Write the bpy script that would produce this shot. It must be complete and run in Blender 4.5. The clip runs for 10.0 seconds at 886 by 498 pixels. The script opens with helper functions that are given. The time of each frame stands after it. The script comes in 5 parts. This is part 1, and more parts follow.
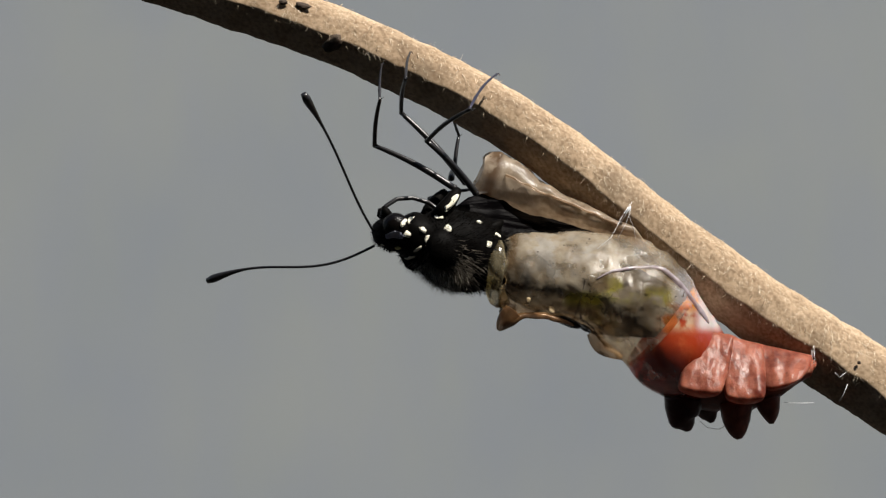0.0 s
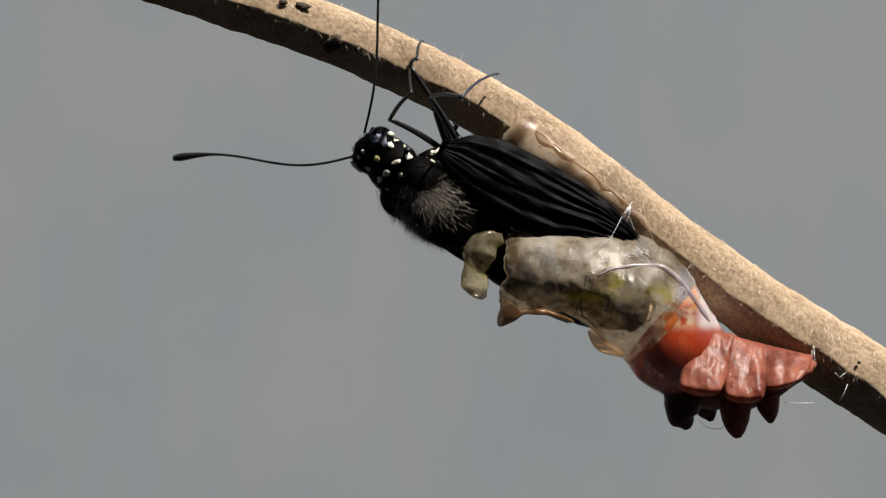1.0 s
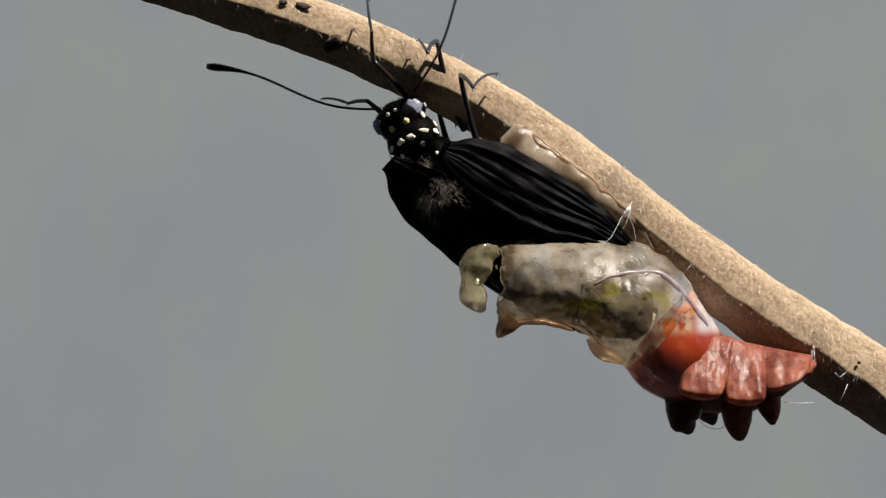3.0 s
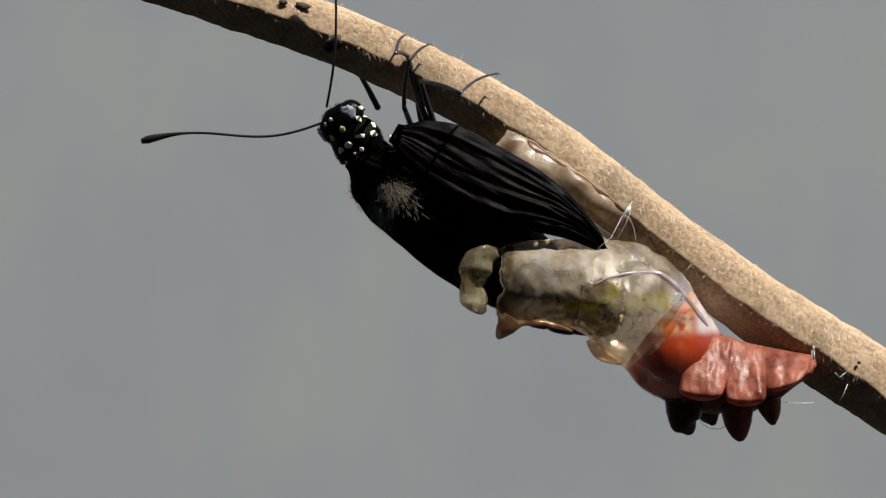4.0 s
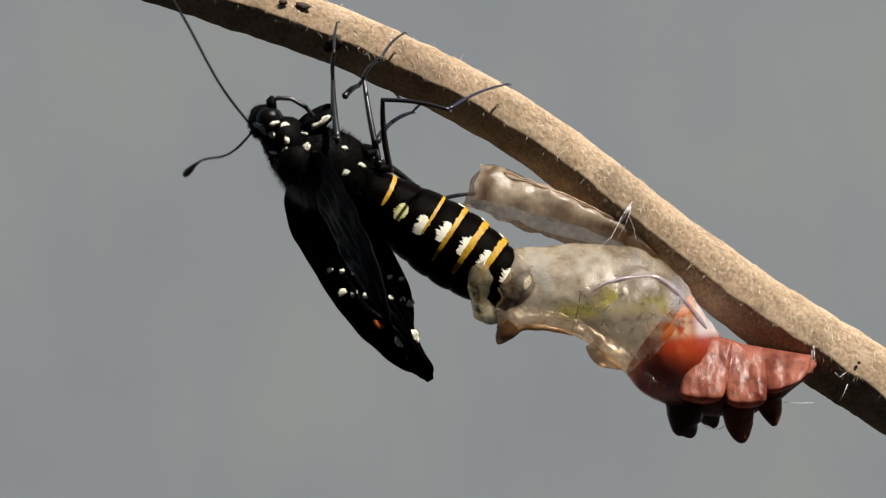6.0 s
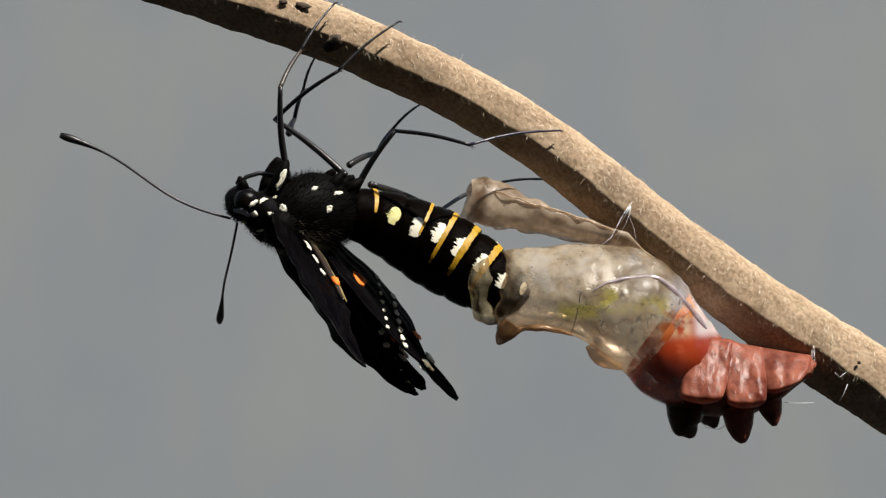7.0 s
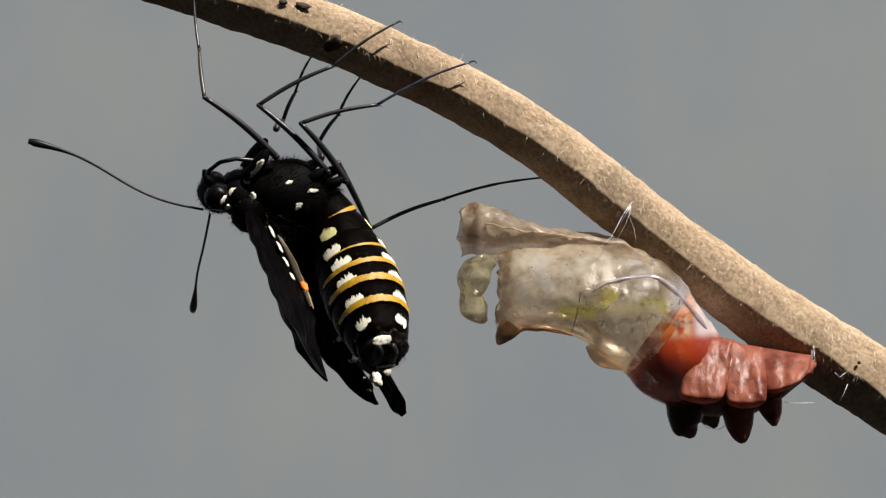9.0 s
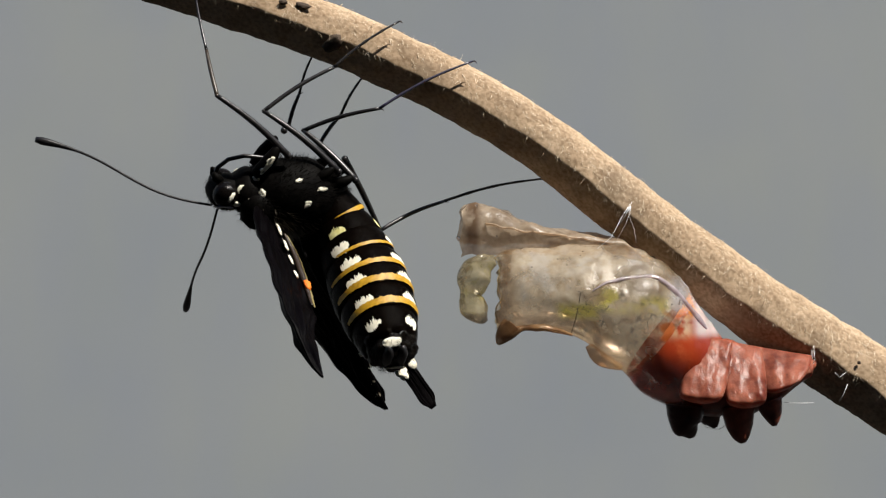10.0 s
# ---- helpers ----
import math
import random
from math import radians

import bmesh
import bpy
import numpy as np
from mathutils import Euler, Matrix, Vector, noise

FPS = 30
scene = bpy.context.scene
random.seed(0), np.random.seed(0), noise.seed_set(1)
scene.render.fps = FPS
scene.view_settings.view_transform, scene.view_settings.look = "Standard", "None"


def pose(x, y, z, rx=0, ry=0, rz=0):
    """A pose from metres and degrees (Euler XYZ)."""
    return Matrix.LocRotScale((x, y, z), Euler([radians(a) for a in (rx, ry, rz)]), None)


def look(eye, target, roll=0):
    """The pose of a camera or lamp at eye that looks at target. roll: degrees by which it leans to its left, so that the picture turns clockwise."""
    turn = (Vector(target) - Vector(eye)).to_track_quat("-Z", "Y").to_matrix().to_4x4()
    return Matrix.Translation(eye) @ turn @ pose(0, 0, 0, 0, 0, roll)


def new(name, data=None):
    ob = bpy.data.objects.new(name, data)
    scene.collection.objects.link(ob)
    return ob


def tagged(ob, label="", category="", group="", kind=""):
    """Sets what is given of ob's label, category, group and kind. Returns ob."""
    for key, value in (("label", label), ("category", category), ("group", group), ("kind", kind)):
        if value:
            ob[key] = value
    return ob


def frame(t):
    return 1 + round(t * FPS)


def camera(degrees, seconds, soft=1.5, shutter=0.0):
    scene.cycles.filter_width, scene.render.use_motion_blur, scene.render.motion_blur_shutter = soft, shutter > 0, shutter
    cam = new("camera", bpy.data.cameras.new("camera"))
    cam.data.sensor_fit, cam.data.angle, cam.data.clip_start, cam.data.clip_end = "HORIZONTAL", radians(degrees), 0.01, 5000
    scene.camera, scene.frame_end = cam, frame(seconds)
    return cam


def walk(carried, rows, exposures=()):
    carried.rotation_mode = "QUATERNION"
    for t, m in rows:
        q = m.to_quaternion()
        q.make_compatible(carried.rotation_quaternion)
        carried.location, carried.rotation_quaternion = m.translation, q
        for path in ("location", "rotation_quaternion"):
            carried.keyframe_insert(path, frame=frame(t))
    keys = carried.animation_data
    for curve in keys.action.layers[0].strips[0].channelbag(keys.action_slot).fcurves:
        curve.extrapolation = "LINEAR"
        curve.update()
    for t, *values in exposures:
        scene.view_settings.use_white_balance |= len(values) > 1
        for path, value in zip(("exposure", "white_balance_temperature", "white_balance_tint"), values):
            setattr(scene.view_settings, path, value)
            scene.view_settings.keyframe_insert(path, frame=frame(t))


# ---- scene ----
# The subject hangs round the origin of a plan in millimetres: x to the right, d away from the eye, z up.
# The plan's origin lies HEIGHT metres above the ground and REACH millimetres from the lens.
REACH, HEIGHT, VIEW = 184.4, 0.40, 24.0
cam = camera(VIEW, 10.0, soft=1.25, shutter=0.4)
EYE = (0.0, -REACH / 1000, HEIGHT)
walk(cam, [(0.0, look(EYE, (0, 0, HEIGHT))), (10.0, look(EYE, (0, 0, HEIGHT)))], exposures=[(0, 0.68), (10, 0.68)])

# ---- light ----
SUN = Vector((0.46, -0.30, 0.84)).normalized()
world = bpy.data.worlds.new("sky")
scene.world = world
world.use_nodes = True
sky = world.node_tree.nodes.new("ShaderNodeTexSky")
sky.sky_type, sky.sun_disc = "NISHITA", False
sky.sun_elevation = math.asin(SUN.z)
sky.sun_rotation = math.atan2(SUN.x, SUN.y)
back = world.node_tree.nodes["Background"]
back.inputs["Strength"].default_value = 0.08
world.node_tree.links.new(sky.outputs[0], back.inputs["Color"])
sun = new("sun", bpy.data.lights.new("sun", "SUN"))
sun.data.energy, sun.data.angle, sun.data.color = 4.7, radians(0.5), (1.0, 0.95, 0.87)
sun.matrix_world = look(SUN, (0, 0, 0))


# ---- materials ----
def nodes_of(name):
    m = bpy.data.materials.new(name)
    m.use_nodes = True
    t = m.node_tree
    return m, t, t.nodes["Principled BSDF"], t.nodes["Material Output"]


def texture(t, kind, scale, detail=4.0, stretch=None):
    """A noise or Voronoi texture in the object's own space; scale in cells per millimetre."""
    co = t.nodes.new("ShaderNodeTexCoord")
    mp = t.nodes.new("ShaderNodeMapping")
    k = stretch or (1, 1, 1)
    mp.inputs["Scale"].default_value = [1000 * scale * a for a in k]
    t.links.new(co.outputs["Object"], mp.inputs[0])
    n = t.nodes.new("ShaderNodeTexNoise" if kind == "noise" else "ShaderNodeTexVoronoi")
    n.inputs["Scale"].default_value = 1.0
    if kind == "noise":
        n.inputs["Detail"].default_value = detail
    t.links.new(mp.outputs[0], n.inputs["Vector"])
    return n.outputs[0]


def ramp(t, source, stops):
    r = t.nodes.new("ShaderNodeValToRGB")
    e = r.color_ramp.elements
    while len(e) < len(stops):
        e.new(0.5)
    for el, (p, c) in zip(e, stops):
        el.position, el.color = p, (*c, 1)
    t.links.new(source, r.inputs[0])
    return r.outputs[0]


def blend(t, fac, a, b, kind="MIX"):
    m = t.nodes.new("ShaderNodeMix")
    m.data_type, m.blend_type = "RGBA", kind
    for key, val in ((0, fac), (6, a), (7, b)):
        if isinstance(val, (int, float)):
            m.inputs[key].default_value = val
        elif isinstance(val, tuple):
            m.inputs[key].default_value = (*val, 1)
        else:
            t.links.new(val, m.inputs[key])
    return m.outputs[2]


def bump(t, b, height, strength, mm):
    n = t.nodes.new("ShaderNodeBump")
    n.inputs["Strength"].default_value, n.inputs["Distance"].default_value = strength, mm / 1000
    t.links.new(height, n.inputs["Height"])
    t.links.new(n.outputs[0], b.inputs["Normal"])


def plain(name, dark, light, rough=0.6, scale=2.0, spec=0.4, relief=0.05, sheen=0.0, stretch=None):
    """A surface of two tones in noise at two scales, with fine relief."""
    m, t, b, out = nodes_of(name)
    big = texture(t, "noise", scale, 3.0, stretch)
    fine = texture(t, "noise", scale * 6, 5.0, stretch)
    c = ramp(t, big, [(0.3, dark), (0.7, light)])
    c = blend(t, 0.35, c, ramp(t, fine, [(0.35, dark), (0.65, light)]))
    t.links.new(c, b.inputs["Base Color"])
    b.inputs["Roughness"].default_value, b.inputs["Specular IOR Level"].default_value = rough, spec
    b.inputs["Sheen Weight"].default_value = sheen
    bump(t, b, fine, 0.5, relief)
    return m


def bark_material():
    m, t, b, out = nodes_of("pale_dry_bark")
    grain = texture(t, "noise", 0.5, 6.0)
    fine = texture(t, "noise", 3.0, 6.0)
    blot = texture(t, "noise", 0.16, 4.0)
    c = ramp(t, grain, [(0.28, (0.37, 0.255, 0.155)), (0.5, (0.50, 0.365, 0.235)), (0.72, (0.63, 0.49, 0.34))])
    c = blend(t, 0.4, c, ramp(t, fine, [(0.34, (0.27, 0.18, 0.105)), (0.62, (0.76, 0.60, 0.43))]))
    c = blend(t, ramp(t, blot, [(0.56, (0, 0, 0)), (0.7, (0.45, 0.45, 0.45))]), c, (0.20, 0.14, 0.09))
    specks = texture(t, "voronoi", 1.1)
    c = blend(t, ramp(t, specks, [(0.05, (0.35, 0.35, 0.35)), (0.10, (0, 0, 0))]), c, (0.14, 0.09, 0.05))
    t.links.new(c, b.inputs["Base Color"])
    b.inputs["Roughness"].default_value, b.inputs["Specular IOR Level"].default_value = 0.9, 0.15
    b.inputs["Diffuse Roughness"].default_value = 1.0
    bump(t, b, blend(t, 0.5, fine, texture(t, "noise", 9.0, 3.0, (0.35, 1, 1))), 0.6, 0.015)
    return m


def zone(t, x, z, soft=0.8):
    """1 inside a stretch of the object's own x and z (mm), falling off softly: where a tint lies."""
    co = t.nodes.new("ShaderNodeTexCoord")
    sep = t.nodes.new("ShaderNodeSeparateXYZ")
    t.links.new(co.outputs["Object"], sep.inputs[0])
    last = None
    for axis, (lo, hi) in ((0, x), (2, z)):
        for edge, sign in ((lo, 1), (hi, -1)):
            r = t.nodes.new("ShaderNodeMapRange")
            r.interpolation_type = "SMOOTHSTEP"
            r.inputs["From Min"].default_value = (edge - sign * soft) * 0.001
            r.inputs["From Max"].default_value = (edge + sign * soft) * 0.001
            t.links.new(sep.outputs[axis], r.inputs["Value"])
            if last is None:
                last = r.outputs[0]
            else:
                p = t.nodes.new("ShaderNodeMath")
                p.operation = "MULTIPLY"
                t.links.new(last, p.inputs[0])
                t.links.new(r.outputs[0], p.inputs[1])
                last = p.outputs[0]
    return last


def times(t, a, b):
    p = t.nodes.new("ShaderNodeMath")
    p.operation = "MULTIPLY"
    for sock, v in zip(p.inputs, (a, b)):
        if isinstance(v, (int, float)):
            sock.default_value = v
        else:
            t.links.new(v, sock)
    return p.outputs[0]


def husk_material(name, dark, light, clear, tints=(), thick=0.5, crackle=0.0, rough=0.24, pigment=1.0, relief=0.05, flesh=0.0, gloss=1.0, cloud=None):
    """Thin horny skin: part of the light goes straight through, part is scattered."""
    m, t, b, out = nodes_of(name)
    big = texture(t, "noise", 0.35, 5.0)
    fine = texture(t, "noise", 1.6, 6.0)
    grit = texture(t, "noise", 6.0, 4.0)
    c = ramp(t, big, [(0.3, dark), (0.62, light)])
    c = blend(t, 0.45, c, ramp(t, fine, [(0.32, dark), (0.62, light)]))
    for colour, x, z, lo, *soft in tints:
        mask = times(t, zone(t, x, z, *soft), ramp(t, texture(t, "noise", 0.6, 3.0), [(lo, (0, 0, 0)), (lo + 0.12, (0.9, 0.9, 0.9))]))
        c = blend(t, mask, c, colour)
    if crackle:
        v = t.nodes.new("ShaderNodeTexVoronoi")
        v.feature = "DISTANCE_TO_EDGE"
        v.inputs["Scale"].default_value = 620
        co = t.nodes.new("ShaderNodeTexCoord")
        w = t.nodes.new("ShaderNodeTexNoise")
        w.inputs["Scale"].default_value = 700
        t.links.new(co.outputs["Object"], w.inputs["Vector"])
        add = t.nodes.new("ShaderNodeVectorMath")
        add.operation = "MULTIPLY_ADD"
        t.links.new(w.outputs["Color"], add.inputs[0])
        add.inputs[1].default_value = (0.0016, 0.0016, 0.0016)
        t.links.new(co.outputs["Object"], add.inputs[2])
        t.links.new(add.outputs[0], v.inputs["Vector"])
        line = times(t, times(t, ramp(t, v.outputs[0], [(0.0, (crackle,) * 3), (0.045, (0, 0, 0))]), ramp(t, fine, [(0.46, (0, 0, 0)), (0.56, (1, 1, 1))])), zone(t, (-21.5, -11.5), (-1.0, 7.2)))
        c = blend(t, line, c, (0.10, 0.06, 0.03))
    dots = times(t, ramp(t, texture(t, "voronoi", 0.9), [(0.05, (0.7,) * 3), (0.11, (0, 0, 0))]), ramp(t, big, [(0.45, (0, 0, 0)), (0.55, (1, 1, 1))]))
    c = blend(t, dots, c, (0.08, 0.045, 0.025))
    t.links.new(c, b.inputs["Base Color"])
    b.inputs["Roughness"].default_value, b.inputs["Specular IOR Level"].default_value = rough, 0.6 * gloss
    b.inputs["Subsurface Weight"].default_value, b.inputs["Subsurface Scale"].default_value = flesh, 0.0012
    b.inputs["Subsurface Radius"].default_value = (1.0, 0.45, 0.3)
    h = blend(t, 0.5, fine, grit)
    bump(t, b, h, 0.7, relief)
    tl = t.nodes.new("ShaderNodeBsdfTranslucent")
    t.links.new(c, tl.inputs["Color"])
    tr = t.nodes.new("ShaderNodeBsdfTransparent")
    t.links.new(blend(t, pigment * 0.5, (1.0, 1.0, 1.0), c), tr.inputs["Color"])
    s1 = t.nodes.new("ShaderNodeMixShader")
    s1.inputs[0].default_value = thick
    t.links.new(b.outputs[0], s1.inputs[1])
    t.links.new(tl.outputs[0], s1.inputs[2])
    s2 = t.nodes.new("ShaderNodeMixShader")
    see = ramp(t, big, [(0.32, (min(0.94, clear + 0.09),) * 3), (0.68, (max(0, clear - 0.12),) * 3)])
    if cloud:
        # milky stretch that lets less through
        veil = t.nodes.new("ShaderNodeMath")
        veil.operation, veil.inputs[0].default_value = "SUBTRACT", 1.0
        t.links.new(times(t, times(t, zone(t, *cloud, 1.5), ramp(t, big, [(0.4, (0, 0, 0)), (0.6, (1, 1, 1))])), 0.22), veil.inputs[1])
        see = times(t, see, veil.outputs[0])
    t.links.new(see, s2.inputs[0])
    t.links.new(s1.outputs[0], s2.inputs[1])
    t.links.new(tr.outputs[0], s2.inputs[2])
    fr = t.nodes.new("ShaderNodeFresnel")
    fr.inputs["IOR"].default_value = 1.5
    gl = t.nodes.new("ShaderNodeBsdfGlossy")
    gl.inputs["Roughness"].default_value = rough
    t.links.new(b.inputs["Normal"].links[0].from_socket, gl.inputs["Normal"])
    s3 = t.nodes.new("ShaderNodeMixShader")
    t.links.new(times(t, times(t, fr.outputs[0], gloss), ramp(t, texture(t, "noise", 1.1, 4.0), [(0.42, (0.12,) * 3), (0.62, (1, 1, 1))])), s3.inputs[0])
    t.links.new(s2.outputs[0], s3.inputs[1])
    t.links.new(gl.outputs[0], s3.inputs[2])
    t.links.new(s3.outputs[0], out.inputs["Surface"])
    return m


BARK = bark_material()
SCAR = plain("dark_scar", (0.03, 0.022, 0.016), (0.12, 0.085, 0.06), 0.9, 1.0)
FIBRE = plain("pale_bast_fibre", (0.55, 0.42, 0.27), (0.88, 0.77, 0.6), 0.6, 2.0)
SILK = plain("white_silk", (0.7, 0.7, 0.72), (0.9, 0.9, 0.92), 0.35, 2.0)
BLACK = plain("black_scales", (0.0012, 0.0011, 0.001), (0.0035, 0.003, 0.0026), 0.55, 2.0, 0.03, 0.05)
CHITIN = plain("black_chitin", (0.006, 0.006, 0.007), (0.02, 0.018, 0.018), 0.32, 2.0, 0.5, 0.02)
BROWN = plain("brown_chitin", (0.02, 0.014, 0.01), (0.06, 0.045, 0.03), 0.4, 2.0, 0.5, 0.02)
BLUED = plain("blue_black_chitin", (0.012, 0.011, 0.02), (0.03, 0.027, 0.055), 0.3, 2.0, 0.6, 0.02)
PLUM = plain("plum_black_wing", (0.0005, 0.0004, 0.0005), (0.0020, 0.0014, 0.0019), 0.40, 1.2, 0.03, 0.10, 0.0, (0.3, 1.5, 1))
FUR = plain("black_hair", (0.0014, 0.0012, 0.001), (0.004, 0.0032, 0.0026), 0.6, 2.0, 0.02)
PALEFUR = plain("fawn_hair", (0.10, 0.085, 0.07), (0.30, 0.26, 0.21), 0.55, 2.0)
CREAM = plain("cream_scales", (0.70, 0.66, 0.50), (0.90, 0.87, 0.74), 0.7, 3.0)
WETBLACK = plain("wet_black_skin", (0.0008, 0.0005, 0.0004), (0.0028, 0.0017, 0.0010), 0.22, 2.0, 0.010, 0.10)
ENDSKIN = plain("glossy_black_skin", (0.002, 0.0015, 0.0012), (0.008, 0.006, 0.004), 0.2, 2.0, 0.12, 0.2)
YELLOW = plain("ochre_scales", (0.27, 0.14, 0.004), (0.58, 0.33, 0.014), 0.45, 2.5)
LEMON = plain("lemon_scales", (0.55, 0.5, 0.15), (0.8, 0.76, 0.4), 0.7, 3.0)
ORANGE = plain("orange_scales", (0.80, 0.14, 0.01), (0.92, 0.24, 0.02), 0.7, 3.0)
FOLD = plain("brown_fold", (0.012, 0.007, 0.004), (0.035, 0.020, 0.012), 0.4, 2.0)
OLIVE = plain("olive_vein", (0.13, 0.10, 0.03), (0.26, 0.21, 0.08), 0.5, 2.0)
EYEMAT = plain("dark_brown_eye", (0.002, 0.0015, 0.0014), (0.005, 0.004, 0.0035), 0.2, 8.0, 0.12, 0.02)
EYEGLEAM = plain("painted_eye_gleam", (0.10, 0.13, 0.28), (0.34, 0.34, 0.37), 0.3, 1.2, 0.4, 0.02)
HUSK = husk_material("clear_tan_husk", (0.64, 0.45, 0.26), (0.98, 0.84, 0.63), 0.78,
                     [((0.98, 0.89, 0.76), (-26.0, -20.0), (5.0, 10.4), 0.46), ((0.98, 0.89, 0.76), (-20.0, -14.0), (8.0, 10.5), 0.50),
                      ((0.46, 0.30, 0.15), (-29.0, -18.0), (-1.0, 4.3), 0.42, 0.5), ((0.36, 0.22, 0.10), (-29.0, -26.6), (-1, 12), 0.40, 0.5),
                      ((0.50, 0.35, 0.18), (-21.5, -13.0), (5.8, 8.4), 0.46), ((0.90, 0.78, 0.10), (-22.4, -19.2), (4.4, 5.6), 0.36, 0.4),
                      ((0.86, 0.76, 0.12), (-18.9, -16.2), (5.0, 6.9), 0.44, 0.5), ((0.88, 0.74, 0.12), (-15.6, -13.2), (4.6, 6.2), 0.42, 0.5),
                      ((0.52, 0.36, 0.19), (-20, -8), (0, 9), 0.58), ((0.99, 0.94, 0.94), (-12.6, -8.6), (4.2, 8.0), 0.34, 0.6),
                      ((0.80, 0.22, 0.02), (-14.4, -10.6), (2.0, 4.9), 0.46, 0.5)], 0.4, 0.9, 0.2, 1.3, 0.15, 0.0, 0.8, ((-26.5, -17.0), (6.0, 11.0)))
LIDHUSK = husk_material("pale_husk", (0.36, 0.24, 0.15), (0.88, 0.72, 0.54), 0.42, [((0.26, 0.15, 0.08), (-15.7, -14.6), (-3, 6), 0.3, 0.4)], 0.55, 0.0, 0.26, 1.2, 0.10, 0.0, 0.5)
LOBEHUSK = husk_material("olive_husk", (0.34, 0.25, 0.11), (0.84, 0.74, 0.50), 0.68, [((0.62, 0.52, 0.08), (-3, 1), (-5, 0), 0.56, 0.4), ((0.16, 0.10, 0.04), (-3, 1), (-6, -4.6), 0.4, 0.3)], 0.6, 0.0, 0.16)
AMBER = husk_material("amber_red_husk", (0.28, 0.032, 0.010), (0.55, 0.10, 0.03), 0.22,
                      [((0.74, 0.55, 0.34), (-15.5, -11.0), (2.8, 4.8), 0.40, 0.7), ((0.95, 0.36, 0.01), (-15, -8.5), (4.6, 7.2), 0.46, 0.5),
                       # near-black lower tint: deep red pigment with the underside's shade painted in
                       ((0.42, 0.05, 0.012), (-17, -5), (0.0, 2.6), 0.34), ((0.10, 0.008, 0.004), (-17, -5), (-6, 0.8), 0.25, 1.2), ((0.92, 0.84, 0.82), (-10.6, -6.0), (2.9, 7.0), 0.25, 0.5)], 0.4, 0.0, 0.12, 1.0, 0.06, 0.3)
ROSE = husk_material("rose_brown_husk", (0.13, 0.022, 0.013), (0.50, 0.18, 0.115), 0.05,
                     [((0.62, 0.26, 0.17), (-12, 0), (-4, 1), 0.60, 0.8), ((0.13, 0.026, 0.015), (-14, 1), (-7, 4), 0.58), ((0.06, 0.018, 0.012), (-12, 0), (-7, 3), 0.70, 0.5)], 0.35, 0.0, 0.28, 1.0, 0.09, 0.3, 0.2)
# red husk with the deep shade under the side lobes put into its colour
SHADEDROSE = husk_material("shaded_red_husk", (0.030, 0.008, 0.006), (0.085, 0.022, 0.014), 0.0, (), 0.1, 0.0, 0.3, 1.0, 0.06, 0.0, 0.4)
REDKNOB = husk_material("red_brown_husk", (0.12, 0.028, 0.016), (0.30, 0.085, 0.05), 0.0, (), 0.2, 0.0, 0.3, 1.0, 0.06, 0.0, 0.4)
KEEL = husk_material("brown_husk", (0.34, 0.20, 0.10), (0.74, 0.53, 0.34), 0.36, (), 0.3, 0.0, 0.14)
RIDGE = husk_material("mauve_husk", (0.30, 0.24, 0.27), (0.72, 0.64, 0.68), 0.35)
GROUND = plain("dark_soil", (0.006, 0.0055, 0.005), (0.013, 0.011, 0.0095), 0.95, 0.02)

DULL = plain("dull_brown_blocker", (0.05, 0.045, 0.04), (0.09, 0.08, 0.07), 0.9, 0.01)


def wall_material():
    m, t, b, out = nodes_of("grey_render")
    wide = texture(t, "noise", 0.006, 2.0)
    streak = texture(t, "noise", 0.025, 2.0, (1.0, 1.0, 0.25))
    c = ramp(t, wide, [(0.3, (0.153, 0.174, 0.208)), (0.7, (0.201, 0.214, 0.216))])
    c = blend(t, 0.25, c, ramp(t, streak, [(0.3, (0.153, 0.170, 0.200)), (0.7, (0.201, 0.214, 0.160))]))
    c = blend(t, 0.4, c, (0.177, 0.193, 0.204))
    t.links.new(c, b.inputs["Base Color"])
    b.inputs["Roughness"].default_value = 0.9
    return m


WALL = wall_material()


# ---- building helpers ----
def at(x, z, d=0.0):
    """A point of the plan, in metres: (x, z) in the plane d = 0, moved d millimetres along its own line of sight."""
    k = 1 + d / REACH
    return Vector((x * k / 1000, d / 1000, z * k / 1000 + HEIGHT))


def link(name, bm, material, smooth=True):
    data = bpy.data.meshes.new(name)
    bmesh.ops.recalc_face_normals(bm, faces=bm.faces)
    bm.to_mesh(data)
    bm.free()
    for p in data.polygons:
        p.use_smooth = smooth
    data.materials.append(material)
    return new(name, data)


def part(name, bm, material, parent, label="", kind="", smooth=True):
    """One mesh under a thing or a part, in its parent's space."""
    ob = link(name, bm, material, smooth)
    ob.parent = parent
    return tagged(ob, label, kind=kind)


def ring(bm, centre, u, v, n, shape=None):
    out = []
    for i in range(n):
        a = 2 * math.pi * i / n
        k = shape(a) if shape else 1.0
        out.append(bm.verts.new(centre + (u * math.cos(a) + v * math.sin(a)) * k))
    return out


def skin(bm, rings, cap=(True, True)):
    n = len(rings[0])
    for r, s in zip(rings, rings[1:]):
        for i in range(n):
            bm.faces.new((r[i], r[(i + 1) % n], s[(i + 1) % n], s[i]))
    if cap[0]:
        bm.faces.new(rings[0][::-1])
    if cap[1]:
        bm.faces.new(rings[-1])


